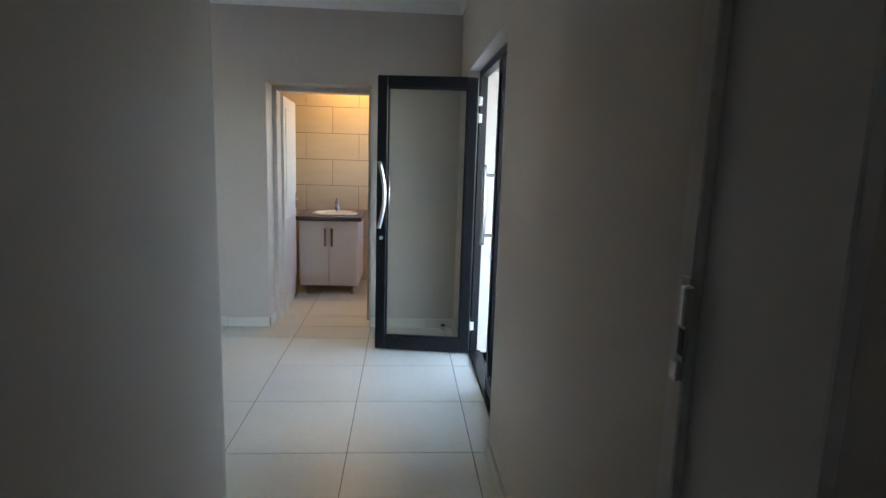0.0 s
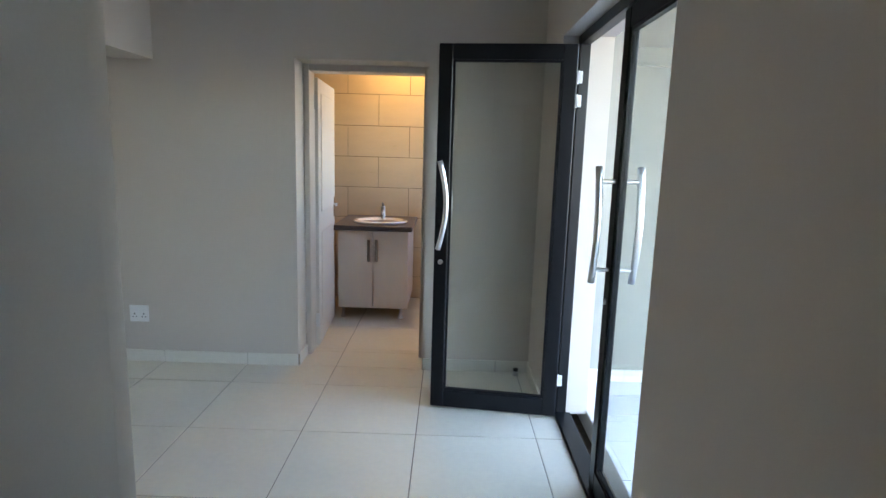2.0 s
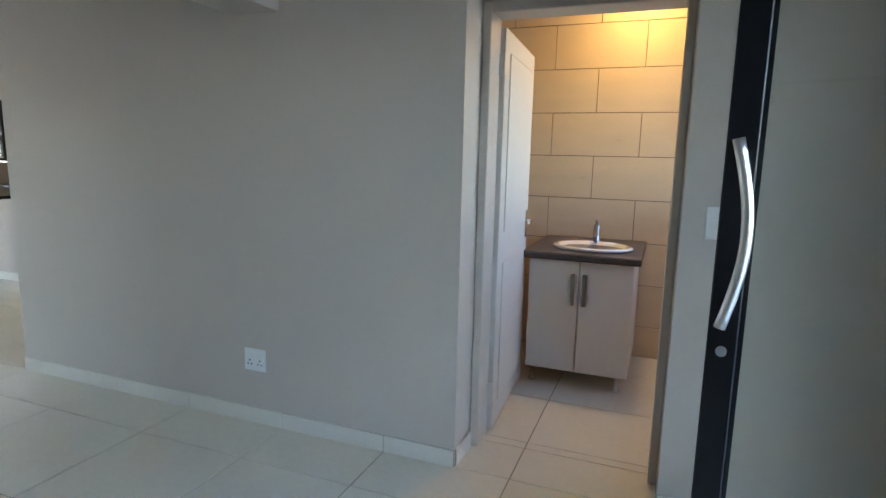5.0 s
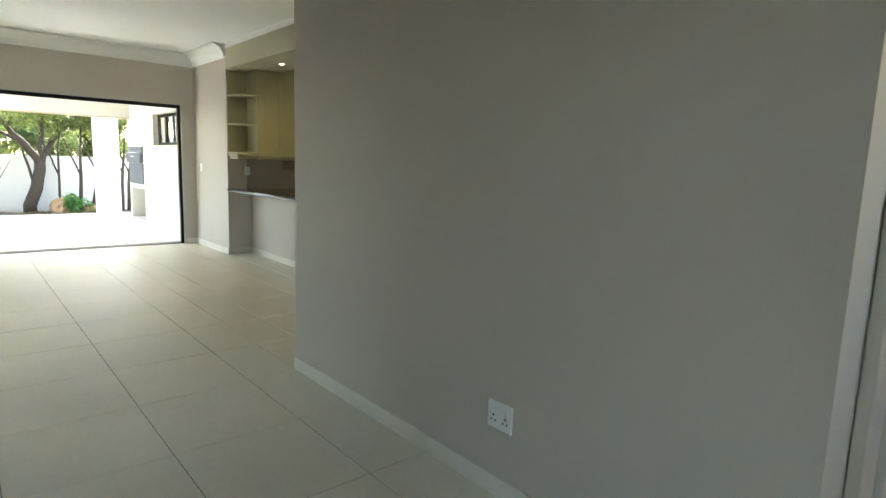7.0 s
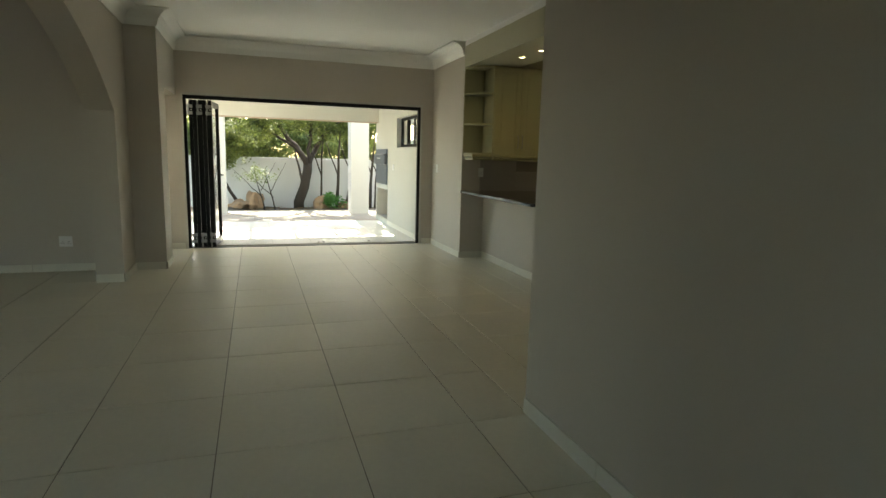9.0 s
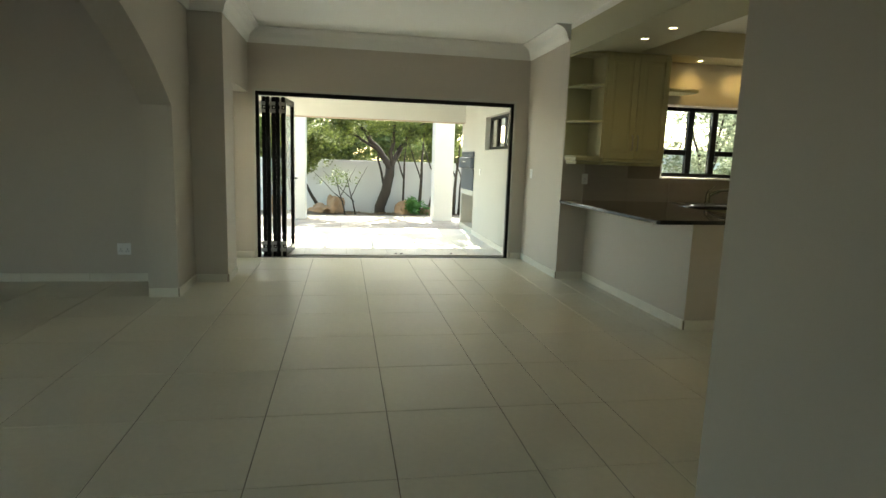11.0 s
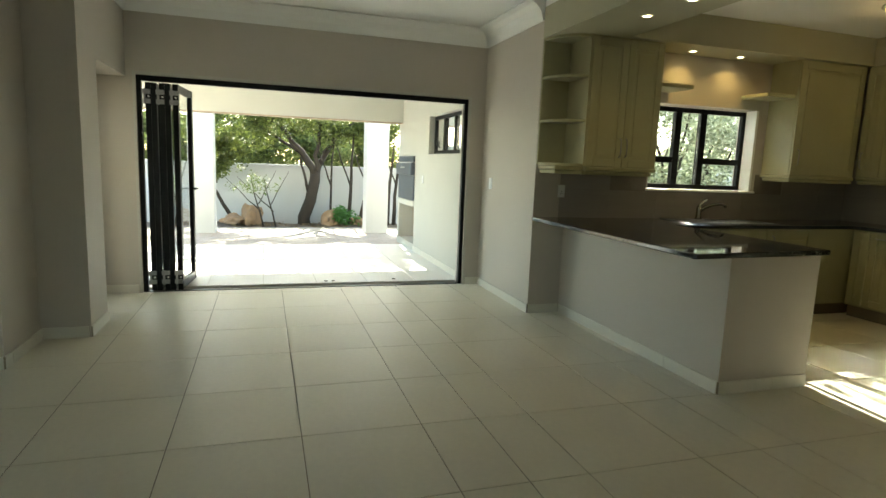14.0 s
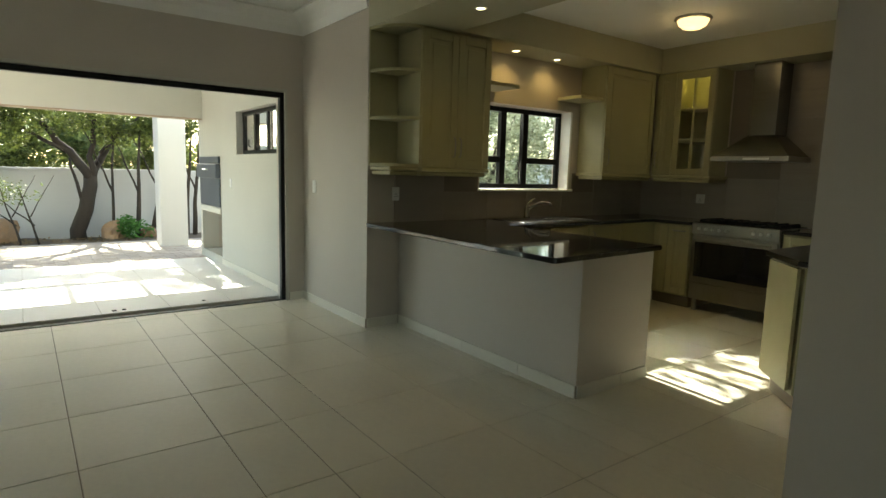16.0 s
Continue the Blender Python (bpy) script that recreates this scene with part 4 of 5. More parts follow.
part("button_strip", box(-7.08, -6.84, 9.384, 9.39, 1.53, 1.55), PLASTIC, hood, "pale button strip")


# ---- lamps ----
def downlight(x, y, z, watts):
    d = thing("downlight", (x, y, z), "small lit recessed downlight in the bulkhead", "downlight", "kitchen downlights")
    part("ring", lathe(bmesh.new(), [(0.03, 0.0), (0.045, 0.0), (0.045, -0.004), (0.036, -0.008), (0.03, -0.004)], (x, y, z), 20), STEEL, d)
    part("bulb", lathe(bmesh.new(), [(0.001, -0.004), (0.029, -0.004), (0.029, 0.0)], (x, y, z), 18), LAMP_ON, d, "glowing warm bulb")
    s = bpy.data.lights.new("downlight_beam", "SPOT")
    s.energy, s.color, s.spot_size, s.spot_blend, s.shadow_soft_size = watts, (1.0, 0.7, 0.28), radians(135), 0.9, 0.02
    new("downlight_beam", s).matrix_world = look((x, y, z - 0.02), (x, y, 0))


for x, y, watts in ((-7.5, 6.42, 0.5), (-7.05, 6.43, 0.5), (-8.33, 7.54, 0.65), (-8.34, 8.1, 0.65)):
    downlight(x, y, 2.46, watts)

bowl = thing("bowl_ceiling_lamp", (-7.22, 8.58, 2.72), "lit round glass bowl ceiling lamp with a metal rim", "lamp")
part("bowl", lathe(bmesh.new(), [(0.13, -0.02), (0.128, -0.036), (0.11, -0.066), (0.075, -0.088), (0.034, -0.098), (0.001, -0.1)], (-7.22, 8.58, 2.72), 32), BOWL, bowl, "glowing amber glass bowl")
part("rim", lathe(bmesh.new(), [(0.001, 0.0), (0.15, 0.0), (0.155, -0.01), (0.15, -0.02), (0.13, -0.022), (0.001, -0.018)], (-7.22, 8.58, 2.72), 32), STEEL, bowl)
bl = bpy.data.lights.new("bowl_lamp", "POINT")
bl.energy, bl.color, bl.shadow_soft_size = 0.15, (1.0, 0.72, 0.38), 0.1
new("bowl_lamp", bl).location = (-7.22, 8.58, 2.5)

# ---- patio ----
solid("patio_side_wall", boxes([(-13.43, -13.33, 5.97, 6.2, -0.1, 2.006), (-13.33, -12.31, 5.97, 6.2, -0.1, 0.1), (-13.33, -12.31, 5.97, 6.2, 0.68, 2.006), (-13.2, -12.31, 5.97, 6.2, 2.006, 2.58), (-12.31, -11.6, 5.97, 6.2, -0.1, 2.58), (-11.6, -10.2, 5.97, 6.2, -0.1, 1.48), (-11.6, -10.2, 5.97, 6.2, 2.0, 2.6), (-10.2, -10.07, 5.97, 6.2, -0.1, 2.6)]), OUTER, "cream plastered patio side wall", "wall")
steel_window("window_2", -11.58, -10.22, 6.07, 0.05, 1.485, 1.995, (-11.12, -10.68), None, "x", "small black steel window in the patio wall")
solid("patio_outer_face", boxes([(-10.085, -10.07, 2.0, 2.64, -0.05, 2.6), (-10.085, -10.07, 5.92, 5.97, -0.05, 2.6), (-10.085, -10.07, 2.64, 5.92, 2.06, 2.6)]), OUTER, "cream plaster on the outside of the lounge wall", "wall")
for y0, y1 in ((2.5, 2.93), (5.62, 6.04)):
    p = thing("patio_pillar", (-14.8, (y0 + y1) / 2, 0), "square white plastered patio pillar", "pillar", "patio pillars")
    part("shaft", box(-15.0, -14.6, y0, y1, -0.1, 2.2, bev=0.012), PILLAR, p)
solid("patio_beam", box(-13.46, -13.2, 1.5, 7.0, 2.006, 2.6), OUTER, "cream plastered patio beam", "beam")
solid("patio_beam_edge", box(-13.45, -13.21, 1.5, 6.95, 1.992, 2.0055), LIGHT_BRICK, "orange brick edge under the beam", "trim")
solid("patio_ceiling", box(-13.2, -10.085, 1.5, 6.2, 2.58, 2.68), WHITE, "white patio ceiling", "ceiling")
pergola = thing("pergola", (-14.6, 4.2, 2.2), "white slatted pergola frame on the patio pillars", "pergola")
for x0, x1 in ((-15.5, -15.38), (-14.86, -14.74), (-13.8, -13.74)):
    part("crossbar", box(x0, x1, 2.0, 6.6, 2.2, 2.28, bev=0.004), OUTER, pergola)
for y in (2.35, 3.03, 3.71, 4.41, 5.08, 5.76):
    part("rafter", box(-15.6, -13.46, y - 0.03, y + 0.03, 2.281, 2.36, bev=0.004), OUTER, pergola)
braai = thing("built_in_braai", (-12.6, 5.95, 0), "built-in barbecue with a blue-grey steel door and wood store", "barbecue")
part("shelf_slab", box(-13.33, -12.31, 5.955, 5.969, 0.68, 0.765, bev=0.004), OUTER, braai, "cream plastered ledge")
part("wood_store", boxes([(-13.33, -12.31, 6.55, 6.6, 0.05, 0.75), (-13.38, -13.33, 6.2, 6.6, 0.05, 0.75), (-12.31, -12.26, 6.2, 6.6, 0.05, 0.75), (-13.33, -12.31, 6.2, 6.55, 0.69, 0.75), (-13.33, -12.31, 6.2, 6.55, 0.05, 0.1)]), PAINT, braai, "shaded wood store recess")
bd = part("steel_door", boxes([(-13.32, -12.32, 5.945, 5.969, 0.775, 1.16)], bev=0.004), BRAAI, braai, "blue-grey steel door")
part("steel_flap", boxes([(-13.32, -12.32, 5.9, 5.969, 1.165, 1.36)], bev=0.01), BRAAI, braai, "blue-grey steel flap")
part("steel_header", boxes([(-13.32, -12.32, 5.94, 5.969, 1.365, 1.46)], bev=0.004), BRAAI, braai)
part("handle", rod(bmesh.new(), (-12.95, 5.893, 1.28), (-12.7, 5.893, 1.28), 0.009), STEEL, bd)
plate("patio_switch", (-11.85, 5.97, 1.12), 0, "white outdoor switch beside the barbecue", "switch", 0.07, 0.11, 1)

# ---- ground and garden ----
gm = bmesh.new()
bmesh.ops.create_grid(gm, x_segments=8, y_segments=8, size=400)
bmesh.ops.translate(gm, verts=gm.verts[:], vec=(0, 0, -0.16))
solid("ground", gm, SOIL, "bare brown garden soil reaching to the horizon", "ground")
solid("floor_patio", box(-13.06, -10.07, 1.5, 6.0, -0.15, -0.006), PATIO_GROUT, "white tiled patio floor", "floor")
solid("paving", box(-15.55, -13.06, 0.5, 9.0, -0.15, -0.022), GROUT, "clay paved strip beside the patio", "pavement")
bedm = bmesh.new()
bmesh.ops.create_grid(bedm, x_segments=24, y_segments=90, size=0.5)
for v in bedm.verts:
    v.co = Vector((-16.3 + v.co.x * 1.5, 5 + v.co.y * 18, -0.07 + 0.05 * noise.noise(Vector((v.co.x * 5, v.co.y * 40, 0)))))
solid("garden_bed", bedm, SOIL, "dark soil bed along the garden wall", "soil")
solid("garden_wall", boxes([(-17.2, -17.0, -8, 20, -0.2, 1.17), (-17.23, -16.97, -8, 20, 1.17, 1.22)], bev=0.006), GARDEN_WALL, "pale plastered boundary wall with a coping", "wall")


def rock(at, size, seed, label):
    bm = bmesh.new()
    bmesh.ops.create_icosphere(bm, subdivisions=3, radius=1)
    for v in bm.verts:
        d = v.co.normalized()
        k = 1 + 0.5 * noise.noise(d * 1.3 + Vector((seed, 0, 0))) + 0.12 * noise.noise(d * 5 + Vector((0, seed, 0)))
        v.co = Vector((d.x * size[0] * k, d.y * size[1] * k, max(-0.3, d.z * k) * size[2])) + Vector(at)
    return lone("garden_rock", bm, ROCK, label, "rock", "garden rocks")


rock((-16.5, 3.15, 0.02), (0.3, 0.25, 0.14), 1.0, "low brown sandstone rock in the garden bed")
rock((-16.5, 3.5, 0.05), (0.25, 0.2, 0.36), 2.3, "upright orange sandstone rock in the garden bed")
rock((-16.5, 5.15, 0.02), (0.25, 0.2, 0.24), 3.1, "orange sandstone rock under the tree")
rock((-16.5, 5.75, 0.0), (0.2, 0.16, 0.12), 4.4, "small brown rock behind the shrub")

rng = np.random.default_rng(7)


def leaves(parent, blobs, count, size, mat, name="crown", flat=0.5):
    """Many small folded leaves scattered in uneven clumps: blobs are (centre, radii)."""
    centres, radii = np.array([b[0] for b in blobs], float), np.array([b[1] for b in blobs], float)
    which = rng.integers(0, len(blobs), count)
    d = rng.normal(size=(count, 3))
    d /= np.linalg.norm(d, axis=1, keepdims=True)
    p = centres[which] + d * radii[which] * (rng.random((count, 1)) ** 0.45)
    keep = np.array([noise.noise(Vector(q) * 2.6) > -0.12 for q in p])
    p = p[keep]
    n = len(p)
    a = rng.normal(size=(n, 3)); a[:, 2] *= flat
    a /= np.linalg.norm(a, axis=1, keepdims=True)
    b = np.cross(a, rng.normal(size=(n, 3)))
    b /= np.linalg.norm(b, axis=1, keepdims=True)
    s = size * (0.6 + 0.8 * rng.random((n, 1)))
    nrm = np.cross(a, b)
    v = np.stack([p, p + a * s * 0.5 + b * s * 0.24 + nrm * s * 0.07, p + a * s, p + a * s * 0.5 - b * s * 0.24 + nrm * s * 0.07], axis=1).reshape(-1, 3)
    at = np.array(PLACE[parent.name])
    i = np.arange(n)[:, None] * 4
    faces = np.concatenate([i + np.array([[0, 1, 2]]), i + np.array([[0, 2, 3]])], axis=0)
    me = bpy.data.meshes.new(name)
    me.from_pydata((v - at).tolist(), [], faces.tolist())
    me.materials.append(mat)
    ob = new(name, me)
    ob.parent = parent
    PLACE[ob.name] = Vector(at)
    return ob


def bent(a, b, n, wob, seed):
    a, b = Vector(a), Vector(b)
    return [a.lerp(b, i / n) + (Vector((noise.noise(Vector((seed, i * 0.7, 0))), noise.noise(Vector((seed, i * 0.7, 9))), 0.5 * noise.noise(Vector((seed, i * 0.7, 17))))) * wob * (0 if i in (0,) else 1)) for i in range(n + 1)]


def tree(at, limbs, blobs, count, size, label, name="garden_tree", mat=None, group="garden trees"):
    """limbs: (start, end, thick, thin); the first one is the trunk."""
    t = thing(name, at, label, "tree", group)
    for k, (a, b, r0, r1) in enumerate(limbs):
        pts = bent(a, b, 6, (r0 * 0.55 if k == 0 else r0 * 1.1) + 0.015, k * 3.1 + at[1])
        part("trunk" if k == 0 else "limb", tube(bmesh.new(), pts, [r0 + (r1 - r0) * i / 6 for i in range(7)], 8), BARK, t)
    leaves(t, blobs, count, size, mat or LEAF)
    return t


X = -16.6
tree((X, 4.42, -0.1), [
    ((X, 4.6, -0.12), (X, 4.86, 1.1), 0.135, 0.11), ((X, 4.84, 1.02), (X + 0.1, 4.15, 2.0), 0.095, 0.04), ((X, 4.85, 1.05), (X - 0.2, 5.35, 2.0), 0.08, 0.035),
    ((X, 4.84, 1.0), (X + 0.2, 4.9, 2.3), 0.06, 0.03), ((X, 4.72, 0.5), (X + 0.15, 4.5, 1.4), 0.035, 0.02), ((X + 0.05, 4.5, 1.5), (X + 0.3, 3.5, 2.1), 0.04, 0.015), ((X, 5.0, 1.5), (X + 0.2, 5.7, 2.3), 0.035, 0.012)],
    [((X + 0.2, 3.3, 1.75), (0.55, 0.7, 0.42)), ((X + 0.2, 4.2, 2.15), (0.6, 0.8, 0.42)), ((X, 5.2, 2.15), (0.6, 0.7, 0.4)), ((X + 0.4, 2.9, 1.25), (0.45, 0.55, 0.38)), ((X + 0.45, 3.0, 1.6), (0.4, 0.6, 0.3)), ((X + 0.1, 6.0, 2.1), (0.5, 0.6, 0.45)), ((X + 0.3, 3.7, 2.4), (0.6, 0.7, 0.35)), ((X + 0.2, 5.8, 3.55), (0.5, 0.5, 0.35)), ((X + 0.2, 4.6, 2.9), (0.5, 0.8, 0.2)), ((X + 0.2, 3.4, 2.9), (0.5, 0.7, 0.2)), ((X + 0.1, 5.3, 3.15), (0.4, 0.3, 0.2))],
    52000, 0.062, "gnarled garden tree with a forked dark trunk and olive leaves")
for y, lean, seed in ((3.2, -0.75, 1), (5.15, 0.05, 2), (5.55, 0.1, 3), (5.8, 0.35, 4), (6.45, 0.1, 0), (6.6, 0.1, 4)):
    tree((X, y, -0.1), [((X, y, -0.12), (X + 0.1, y + lean, 1.3 if seed == 1 else 2.0), 0.05 if seed != 2 else 0.03, 0.015), ((X, y + lean * 0.5, 0.8), (X + 0.1, y + lean * 0.3 - 0.4, 1.9), 0.02, 0.008)],
         [((X + 0.1, y + lean, 1.7 + 0.1 * seed), (0.4, 0.4, 0.35))], 900, 0.075, "slender bare-stemmed garden tree by the boundary wall")
for y in (4.0, 3.75):
    tree((X + 0.5, y, -0.1), [((X + 0.5, y, -0.1), (X + 0.5, y - 0.25, 0.95), 0.02, 0.006), ((X + 0.5, y - 0.05, 0.25), (X + 0.5, y - 0.75, 0.95), 0.013, 0.004), ((X + 0.5, y - 0.1, 0.4), (X + 0.6, y + 0.25, 1.1), 0.01, 0.004)],
         [((X + 0.5, y - 0.35, 0.85), (0.2, 0.5, 0.25))], 260, 0.06, "thin twiggy sapling with sparse leaves", "sapling", LEAF_PALE, "saplings")
shrub = thing("flowering_shrub", (X + 0.35, 5.5, -0.08), "low bright green shrub in the bed", "shrub")
leaves(shrub, [((X + 0.35, 5.5, 0.1), (0.25, 0.28, 0.2)), ((X + 0.3, 5.35, 0.2), (0.15, 0.15, 0.22))], 900, 0.07, leaf_material("fresh_green_leaf", (0.05, 0.16, 0.03), (0.12, 0.3, 0.07)))
litter = thing("leaf_litter", (X + 0.3, 4.5, -0.05), "dry fallen leaves on the garden bed", "leaves")
litter["kind"] = "stuff"
leaves(litter, [((X + 0.4, 3.0 + i * 0.5, -0.035), (0.5, 0.4, 0.012)) for i in range(7)], 900, 0.05, leaf_material("dry_brown_leaf", (0.12, 0.08, 0.04), (0.3, 0.22, 0.12)), "fallen_leaves", 0.15)
# trees beyond the wall
for i in range(6):
    y = -2.0 + i * 1.7
    x = -19.0 - 1.2 * (i % 3)
    h = 2.5 + 0.15 * (i % 2) - 0.1 * (i % 3)
    tree((x, y, -0.16), [((x, y, -0.16), (x, y + 0.2, 1.6), 0.12, 0.08), ((x, y + 0.2, 1.5), (x, y - 0.5, h), 0.06, 0.02), ((x, y + 0.2, 1.5), (x + 0.2, y + 0.8, h), 0.06, 0.02)],
         [((x, y, 1.9), (0.8, 0.9, 0.6)), ((x + 0.4, y + 0.6, 1.5), (0.6, 0.8, 0.6)), ((x, y - 0.6, 2.1), (0.7, 0.7, 0.5)), ((x - 0.3, y + 0.2, 1.1), (0.6, 1.0, 0.7))],
         27000, 0.095, "leafy tree beyond the boundary wall", "distant_tree", LEAF if i % 2 else LEAF_PALE, "trees beyond the wall")
# courtyard outside the kitchen window
solid("courtyard_wall", boxes([(-15.7, -15.5, 7.2, 22.0, -0.2, 1.7), (-15.73, -15.47, 7.2, 22.0, 1.7, 1.75)], bev=0.006), GARDEN_WALL, "pale plastered courtyard wall with a coping", "wall")
# tree out of view, added to dapple the sun on the kitchen floor
tree((-12.4, 7.7, -0.16), [((-12.4, 7.7, -0.16), (-12.3, 7.8, 2.2), 0.07, 0.05), ((-12.3, 7.8, 2.1), (-12.0, 8.6, 4.4), 0.04, 0.012), ((-12.3, 7.8, 2.1), (-12.5, 7.2, 3.8), 0.04, 0.012), ((-12.3, 7.8, 2.2), (-11.8, 7.9, 3.6), 0.03, 0.01)],
     [((-12.1, 8.85, 3.95), (0.5, 0.3, 0.45)), ((-12.0, 8.5, 3.65), (0.35, 0.25, 0.12)), ((-12.1, 8.2, 4.05), (0.5, 0.55, 0.42)), ((-12.1, 7.9, 3.3), (0.4, 0.4, 0.2))], 1700, 0.11, "taller feathery courtyard tree shading the kitchen window", "courtyard_tree", LEAF_PALED, "courtyard shrubs")
for x, y, h in ((-12.6, 8.6, 2.3), (-11.2, 9.7, 2.5), (-11.9, 10.9, 2.6), (-12.9, 11.9, 2.5), (-10.9, 11.4, 2.3)):
    tree((x, y, -0.16), [((x, y, -0.16), (x, y, 1.2), 0.05, 0.04), ((x, y, 1.1), (x + 0.2, y + 0.5, h), 0.03, 0.01), ((x, y, 1.0), (x, y - 0.5, h), 0.03, 0.01), ((x, y, 0.9), (x + 0.3, y + 0.1, h), 0.025, 0.01)],
         [((x, y, 1.5), (0.6, 0.8, 0.6)), ((x + 0.2, y + 0.4, 2.1), (0.55, 0.6, 0.6)), ((x, y - 0.5, 1.2), (0.5, 0.6, 0.6)), ((x, y - 0.3, 2.4), (0.5, 0.6, 0.45))], 8500, 0.07, "feathery shrub outside the kitchen window, leaves paled for glare", "courtyard_shrub", LEAF_PALED, "courtyard shrubs")

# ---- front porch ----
# porch and boundary walls use plaster dimmed for exposure
solid("porch_wall", box(0.72, 1.75, 4.75, 5.0, -0.1, 2.5), PORCH_DIM, "cream plastered porch wall, darkened against glare", "wall")
solid("porch_ceiling", box(0.72, 3.3, 0.6, 5.0, 2.5, 2.62), WHITE, "white ceiling of the covered porch", "ceiling")
solid("porch_floor", box(0.72, 1.66, 1.2, 4.75, -0.12, -0.006), PATIO_GROUT, "white tiled porch floor", "floor")
solid("porch_paving", box(1.66, 12.0, -12.0, 20.0, -0.15, -0.06), DRIVE, "paved drive before the porch, greyed to cool its bounced light", "pavement")
solid("front_boundary_wall", box(12.0, 12.25, -12, 20, -0.2, 1.3), PORCH_DIM, "cream plastered front boundary wall, darkened against glare", "wall")

# ---- skirting tiles ----
def skirting(a, b, out, first=0.3, step=0.61, cuts=()):
    """Skirting tiles from a to b along a wall; out is the way into the room."""
    a, b, out = Vector((*a, 0)), Vector((*b, 0)), Vector((*out, 0))
    d = (b - a)
    total = d.length
    d.normalize()

    def strip(s0, s1, t, h):
        p, q = a + d * s0, a + d * s1 + out * t
        return box(min(p.x, q.x), max(p.x, q.x), min(p.y, q.y), max(p.y, q.y), 0.0, h)
    base = solid("baseboard", strip(0, total, 0.006, 0.078), GROUT, "cream tile skirting with dark joints", "skirting")
    ends = sorted(cuts) or [first + step * k for k in range(math.ceil(total / step))]
    s = 0.0
    for e in [q for q in ends if q < total - 0.01] + [total]:
        part("skirting_tile", strip(s + 0.002, e - 0.002, 0.011, 0.08), SKIRT, base)
        s = e
    return base


# the long hall wall, its joints in line with the floor tiles
skirting((-3.98, 4.85), (-1.125, 4.85), (0, -1), cuts=(0.68, 1.33, 1.935, 2.505))


for a, b, o, f in (
    ((-0.275, 4.85), (0.45, 4.85), (0, -1), 0.5), ((0.45, 4.28), (0.45, 4.84), (-1, 0), 0.4), ((0.45, 0.6), (0.45, 2.71), (-1, 0), 0.4),
    ((-0.606, 0.61), (-0.606, 1.89), (1, 0), 0.4), ((-2.02, 2.05), (-0.76, 2.05), (0, 1), 0.4), ((-1.125, 4.86), (-1.125, 5.06), (1, 0), 0.4), ((-3.98, 4.85), (-3.98, 6.0), (-1, 0), 0.5), ((-5.15, 6.0), (-4.0, 6.0), (0, -1), 0.4), ((-5.15, 6.0), (-5.15, 7.1), (-1, 0), 0.1),
    ((-8.48, 6.42), (-6.48, 6.42), (0, -1), 0.9), ((-6.48, 6.42), (-6.48, 7.12), (1, 0), 0.42), ((-8.5, 6.1), (-8.5, 6.41), (1, 0), 0.5), ((-9.81, 6.1), (-8.5, 6.1), (0, -1), 0.5),
    ((-9.82, 5.94), (-9.82, 6.09), (1, 0), 0.4), ((-9.82, 2.3), (-9.82, 2.61), (1, 0), 0.4), ((-8.84, 2.56), (-8.38, 2.56), (0, 1), 0.6), ((-8.38, 2.25), (-8.38, 2.55), (1, 0), 0.6), ((-8.36, 2.25), (-7.76, 2.25), (0, 1), 0.5), ((-7.76, 2.0), (-7.76, 2.25), (1, 0), 0.6),
    ((-8.44, -2.2), (-8.44, 1.99), (1, 0), 0.4), ((-2.84, 2.0), (-2.84, 2.25), (-1, 0), 0.6), ((-12.3, 5.97), (-10.08, 5.97), (0, -1), 0.5), ((0.73, 4.75), (1.66, 4.75), (0, -1), 0.35),
):
    skirting(a, b, o, f)

# ---- bathroom wall tiles ----
bath_wall = solid("bathroom_tiling", boxes([(-1.55, 0.45, 6.765, 6.78, 0, 2.62), (-1.55, -1.535, 5.2, 6.765, 0, 2.62)]), BATH_GROUT, "sand coloured bathroom wall tiling in running bond", "wall tiles")
row = 0
z = 0.219 - 0.2965
while z < 2.6:
    z0, z1 = max(z, 0.0), min(z + 0.2965, 2.62)
    x = -0.825 - 0.6 * 3 + (0.3 if row % 2 else 0)
    while x < 0.45:
        x0, x1 = max(x, -1.535), min(x + 0.6, 0.448)
        if x1 - x0 > 0.03:
            part("tile", box(x0 + 0.0026, x1 - 0.0026, 6.757, 6.766, z0 + 0.0026, z1 - 0.0026), BATH_TILE, bath_wall)
        x += 0.6
    z += 0.2965
    row += 1

# ---- kitchen splashback tiles ----
splash = solid("splashback", boxes([(-8.5, -8.496, 6.36, 7.28, 0.9, 1.36), (-8.5, -8.496, 7.28, 8.6, 0.9, 1.165), (-8.5, -8.496, 8.6, 9.87, 0.9, 1.36), (-8.496, -7.47, 9.866, 9.87, 0.9, 1.36), (-7.47, -5.15, 9.866, 9.87, 0.9, 2.46)]), SPLASH_GROUT, "taupe tiled kitchen splashback", "wall tiles")
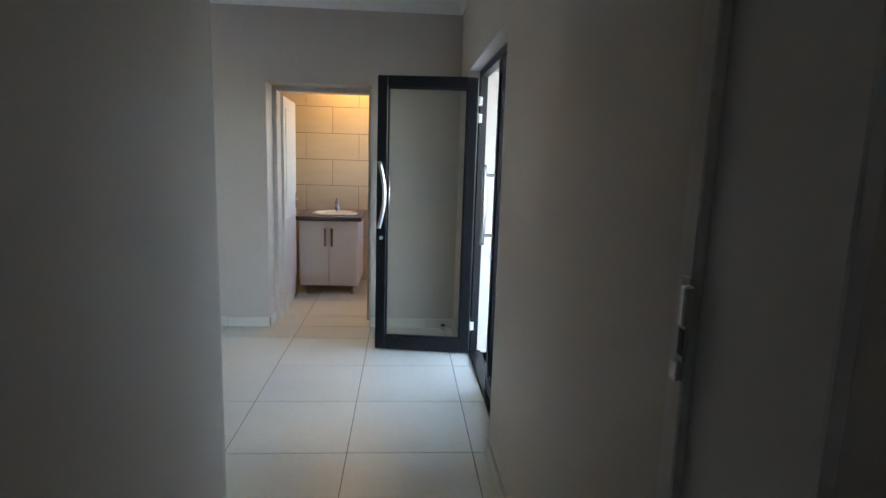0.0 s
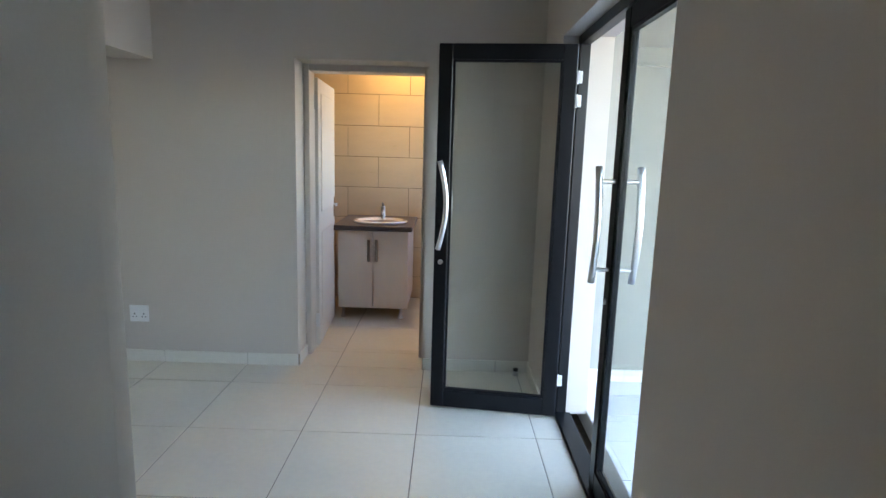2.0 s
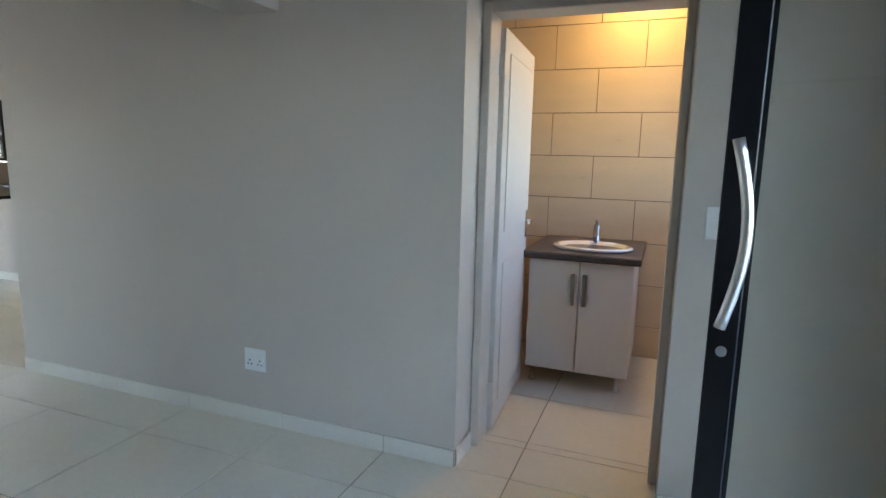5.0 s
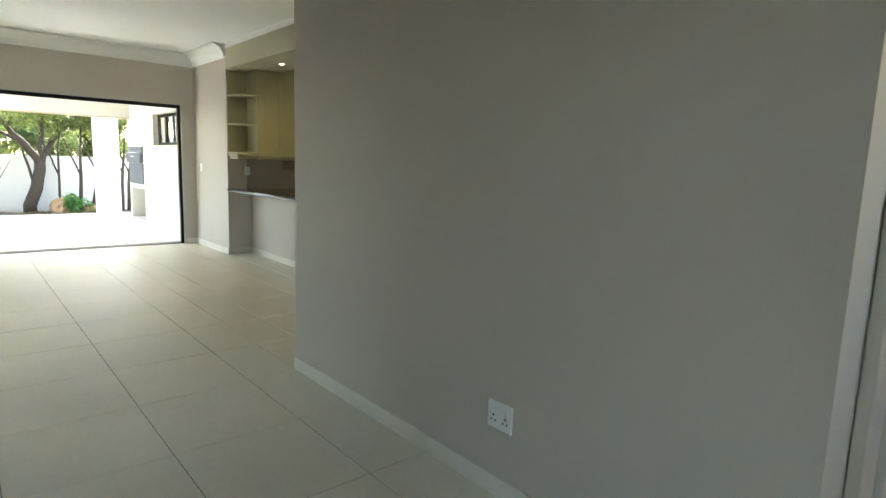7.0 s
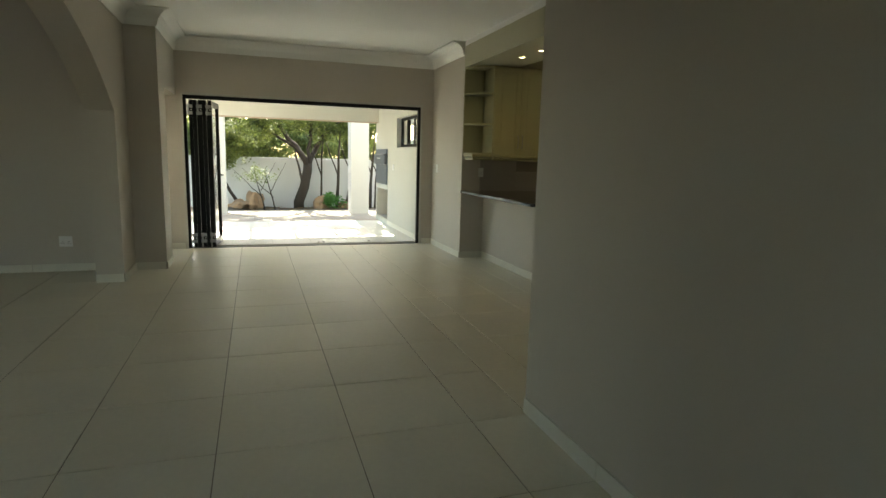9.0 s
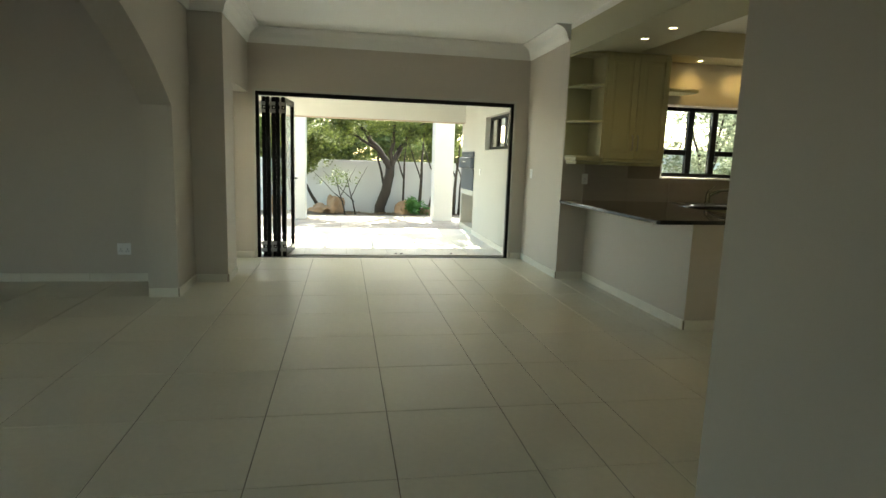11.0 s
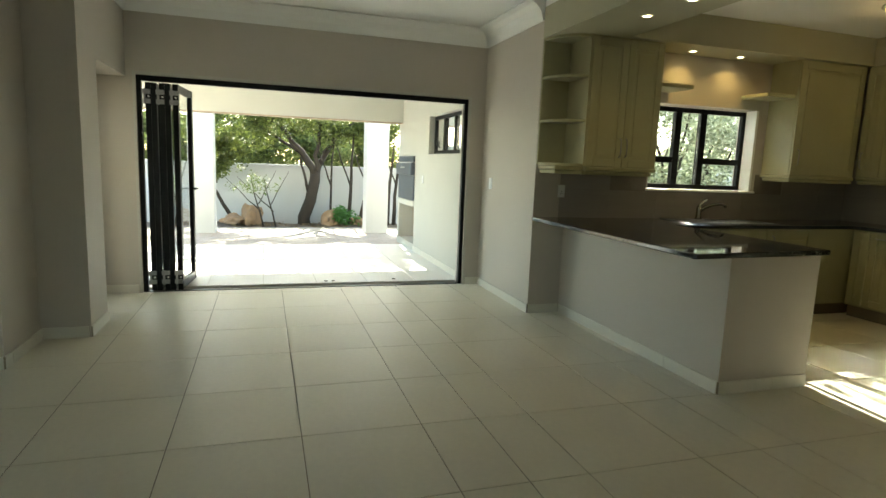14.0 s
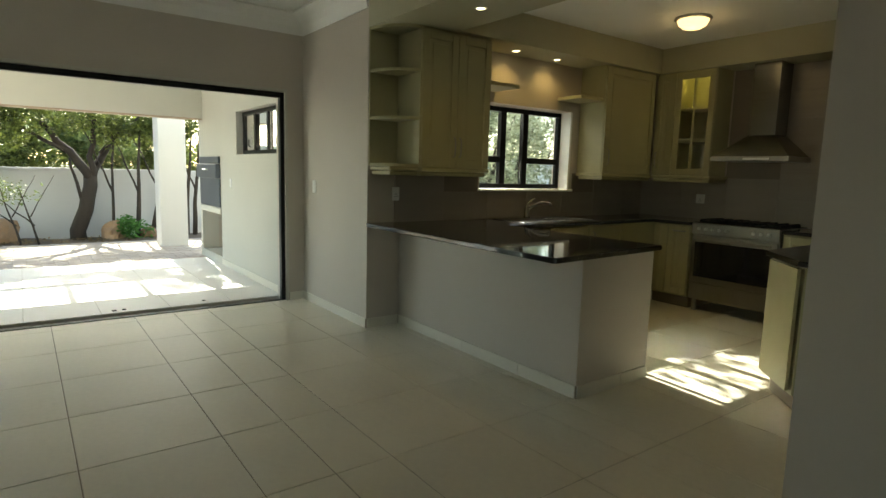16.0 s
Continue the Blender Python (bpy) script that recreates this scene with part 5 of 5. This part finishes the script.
for k in range(6):
    z0, z1 = 0.902 + 0.26 * k, min(0.902 + 0.26 * (k + 1), 2.455)
    for i in range(7):
        y0, y1 = 6.36 + 0.52 * i, min(6.36 + 0.52 * (i + 1), 9.855)
        zt = 1.165 if (y1 > 7.28 and y0 < 8.6) else 1.355
        if z0 < zt - 0.02 and y1 - y0 > 0.03:
            part("tile", box(-8.4975, -8.489, y0 + 0.001, y1 - 0.001, z0, min(z1, zt) - 0.002), SPLASH, splash)
    for i in range(7):
        x0, x1 = -8.49 + 0.52 * i, min(-8.49 + 0.52 * (i + 1), -5.16)
        zt = 1.355 if x0 < -7.4 else 2.455
        if z0 < zt - 0.02:
            part("tile", box(x0 + 0.001, x1 - 0.001, 9.858, 9.8675, z0, min(z1, zt) - 0.002), SPLASH, splash)

# ---- floor tiles ----
floor = solid("floor", boxes([(-9.86, 0.6, -2.2, 6.1, -0.1, -0.0035), (-8.6, -5.1, 6.1, 9.97, -0.1, -0.0035), (-1.6, 0.45, 6.1, 6.8, -0.1, -0.0035)]), GROUT, "floor of large cream porcelain tiles", "floor")
xl = sorted([0.371, -0.265, -0.87, -1.475, -2.045, -2.65, -3.3, -3.941, -4.578] + [-5.214 - 0.6375 * k for k in range(8)])
yl = [3.932 + 0.604 * k for k in range(-11, 11)]
cache = {}


def floor_tile(parent, mat, x0, x1, y0, y1, z=0.0, gap=0.0025, name="tile"):
    w, d = round(x1 - x0, 4), round(y1 - y0, 4)
    key = (w, d, mat.name, gap)
    if key not in cache:
        bm = box(-w / 2 + gap, w / 2 - gap, -d / 2 + gap, d / 2 - gap, -0.009, 0, bev=0.0012)
        me = bpy.data.meshes.new("floor_tile")
        bm.to_mesh(me)
        bm.free()
        me.materials.append(mat)
        cache[key] = me
    ob = new(name, cache[key])
    ob.parent = parent
    ob.location = ((x0 + x1) / 2, (y0 + y1) / 2, z)


areas = ((-9.84, 0.52, -2.0, 4.85), (-9.84, -3.98, 4.85, 6.1), (-8.5, -5.15, 6.1, 9.87), (-1.535, 0.45, 5.2, 6.757), (-1.125, -0.275, 4.85, 5.2))
for (x0, x1, y0, y1) in areas:
    for a, b in zip([-10] + xl, xl + [1.2]):
        for c, d in zip(yl, yl[1:]):
            p0, p1, q0, q1 = max(a, x0), min(b, x1), max(c, y0), min(d, y1)
            if p1 - p0 > 0.02 and q1 - q0 > 0.02:
                floor_tile(floor, TILE, p0, p1, q0, q1)
patio_floor = bpy.data.objects["floor_patio"]
for i in range(5):
    for j in range(8):
        floor_tile(patio_floor, PATIO, -13.06 + 0.5975 * i, -13.06 + 0.5975 * (i + 1), 1.5 + 0.5625 * j, 1.5 + 0.5625 * (j + 1), 0.0)
porch = bpy.data.objects["porch_floor"]
for i in range(2):
    for j in range(6):
        floor_tile(porch, PATIO, 0.72 + 0.47 * i, 0.72 + 0.47 * (i + 1), 1.2 + 0.5916 * j, 1.2 + 0.5916 * (j + 1), 0.0)
# clay pavers in stretcher bond
pv = bpy.data.objects["paving"]
for i in range(22):
    for j in range(14):
        x0 = -15.55 + 0.113 * i
        y0 = 2.3 + 0.3 * j + (0.15 if i % 2 else 0)
        floor_tile(pv, PAVER, x0, x0 + 0.113, y0, y0 + 0.3, -0.012 + 0.002 * math.sin(i * 7.3 + j * 3.1), 0.004, "paver")
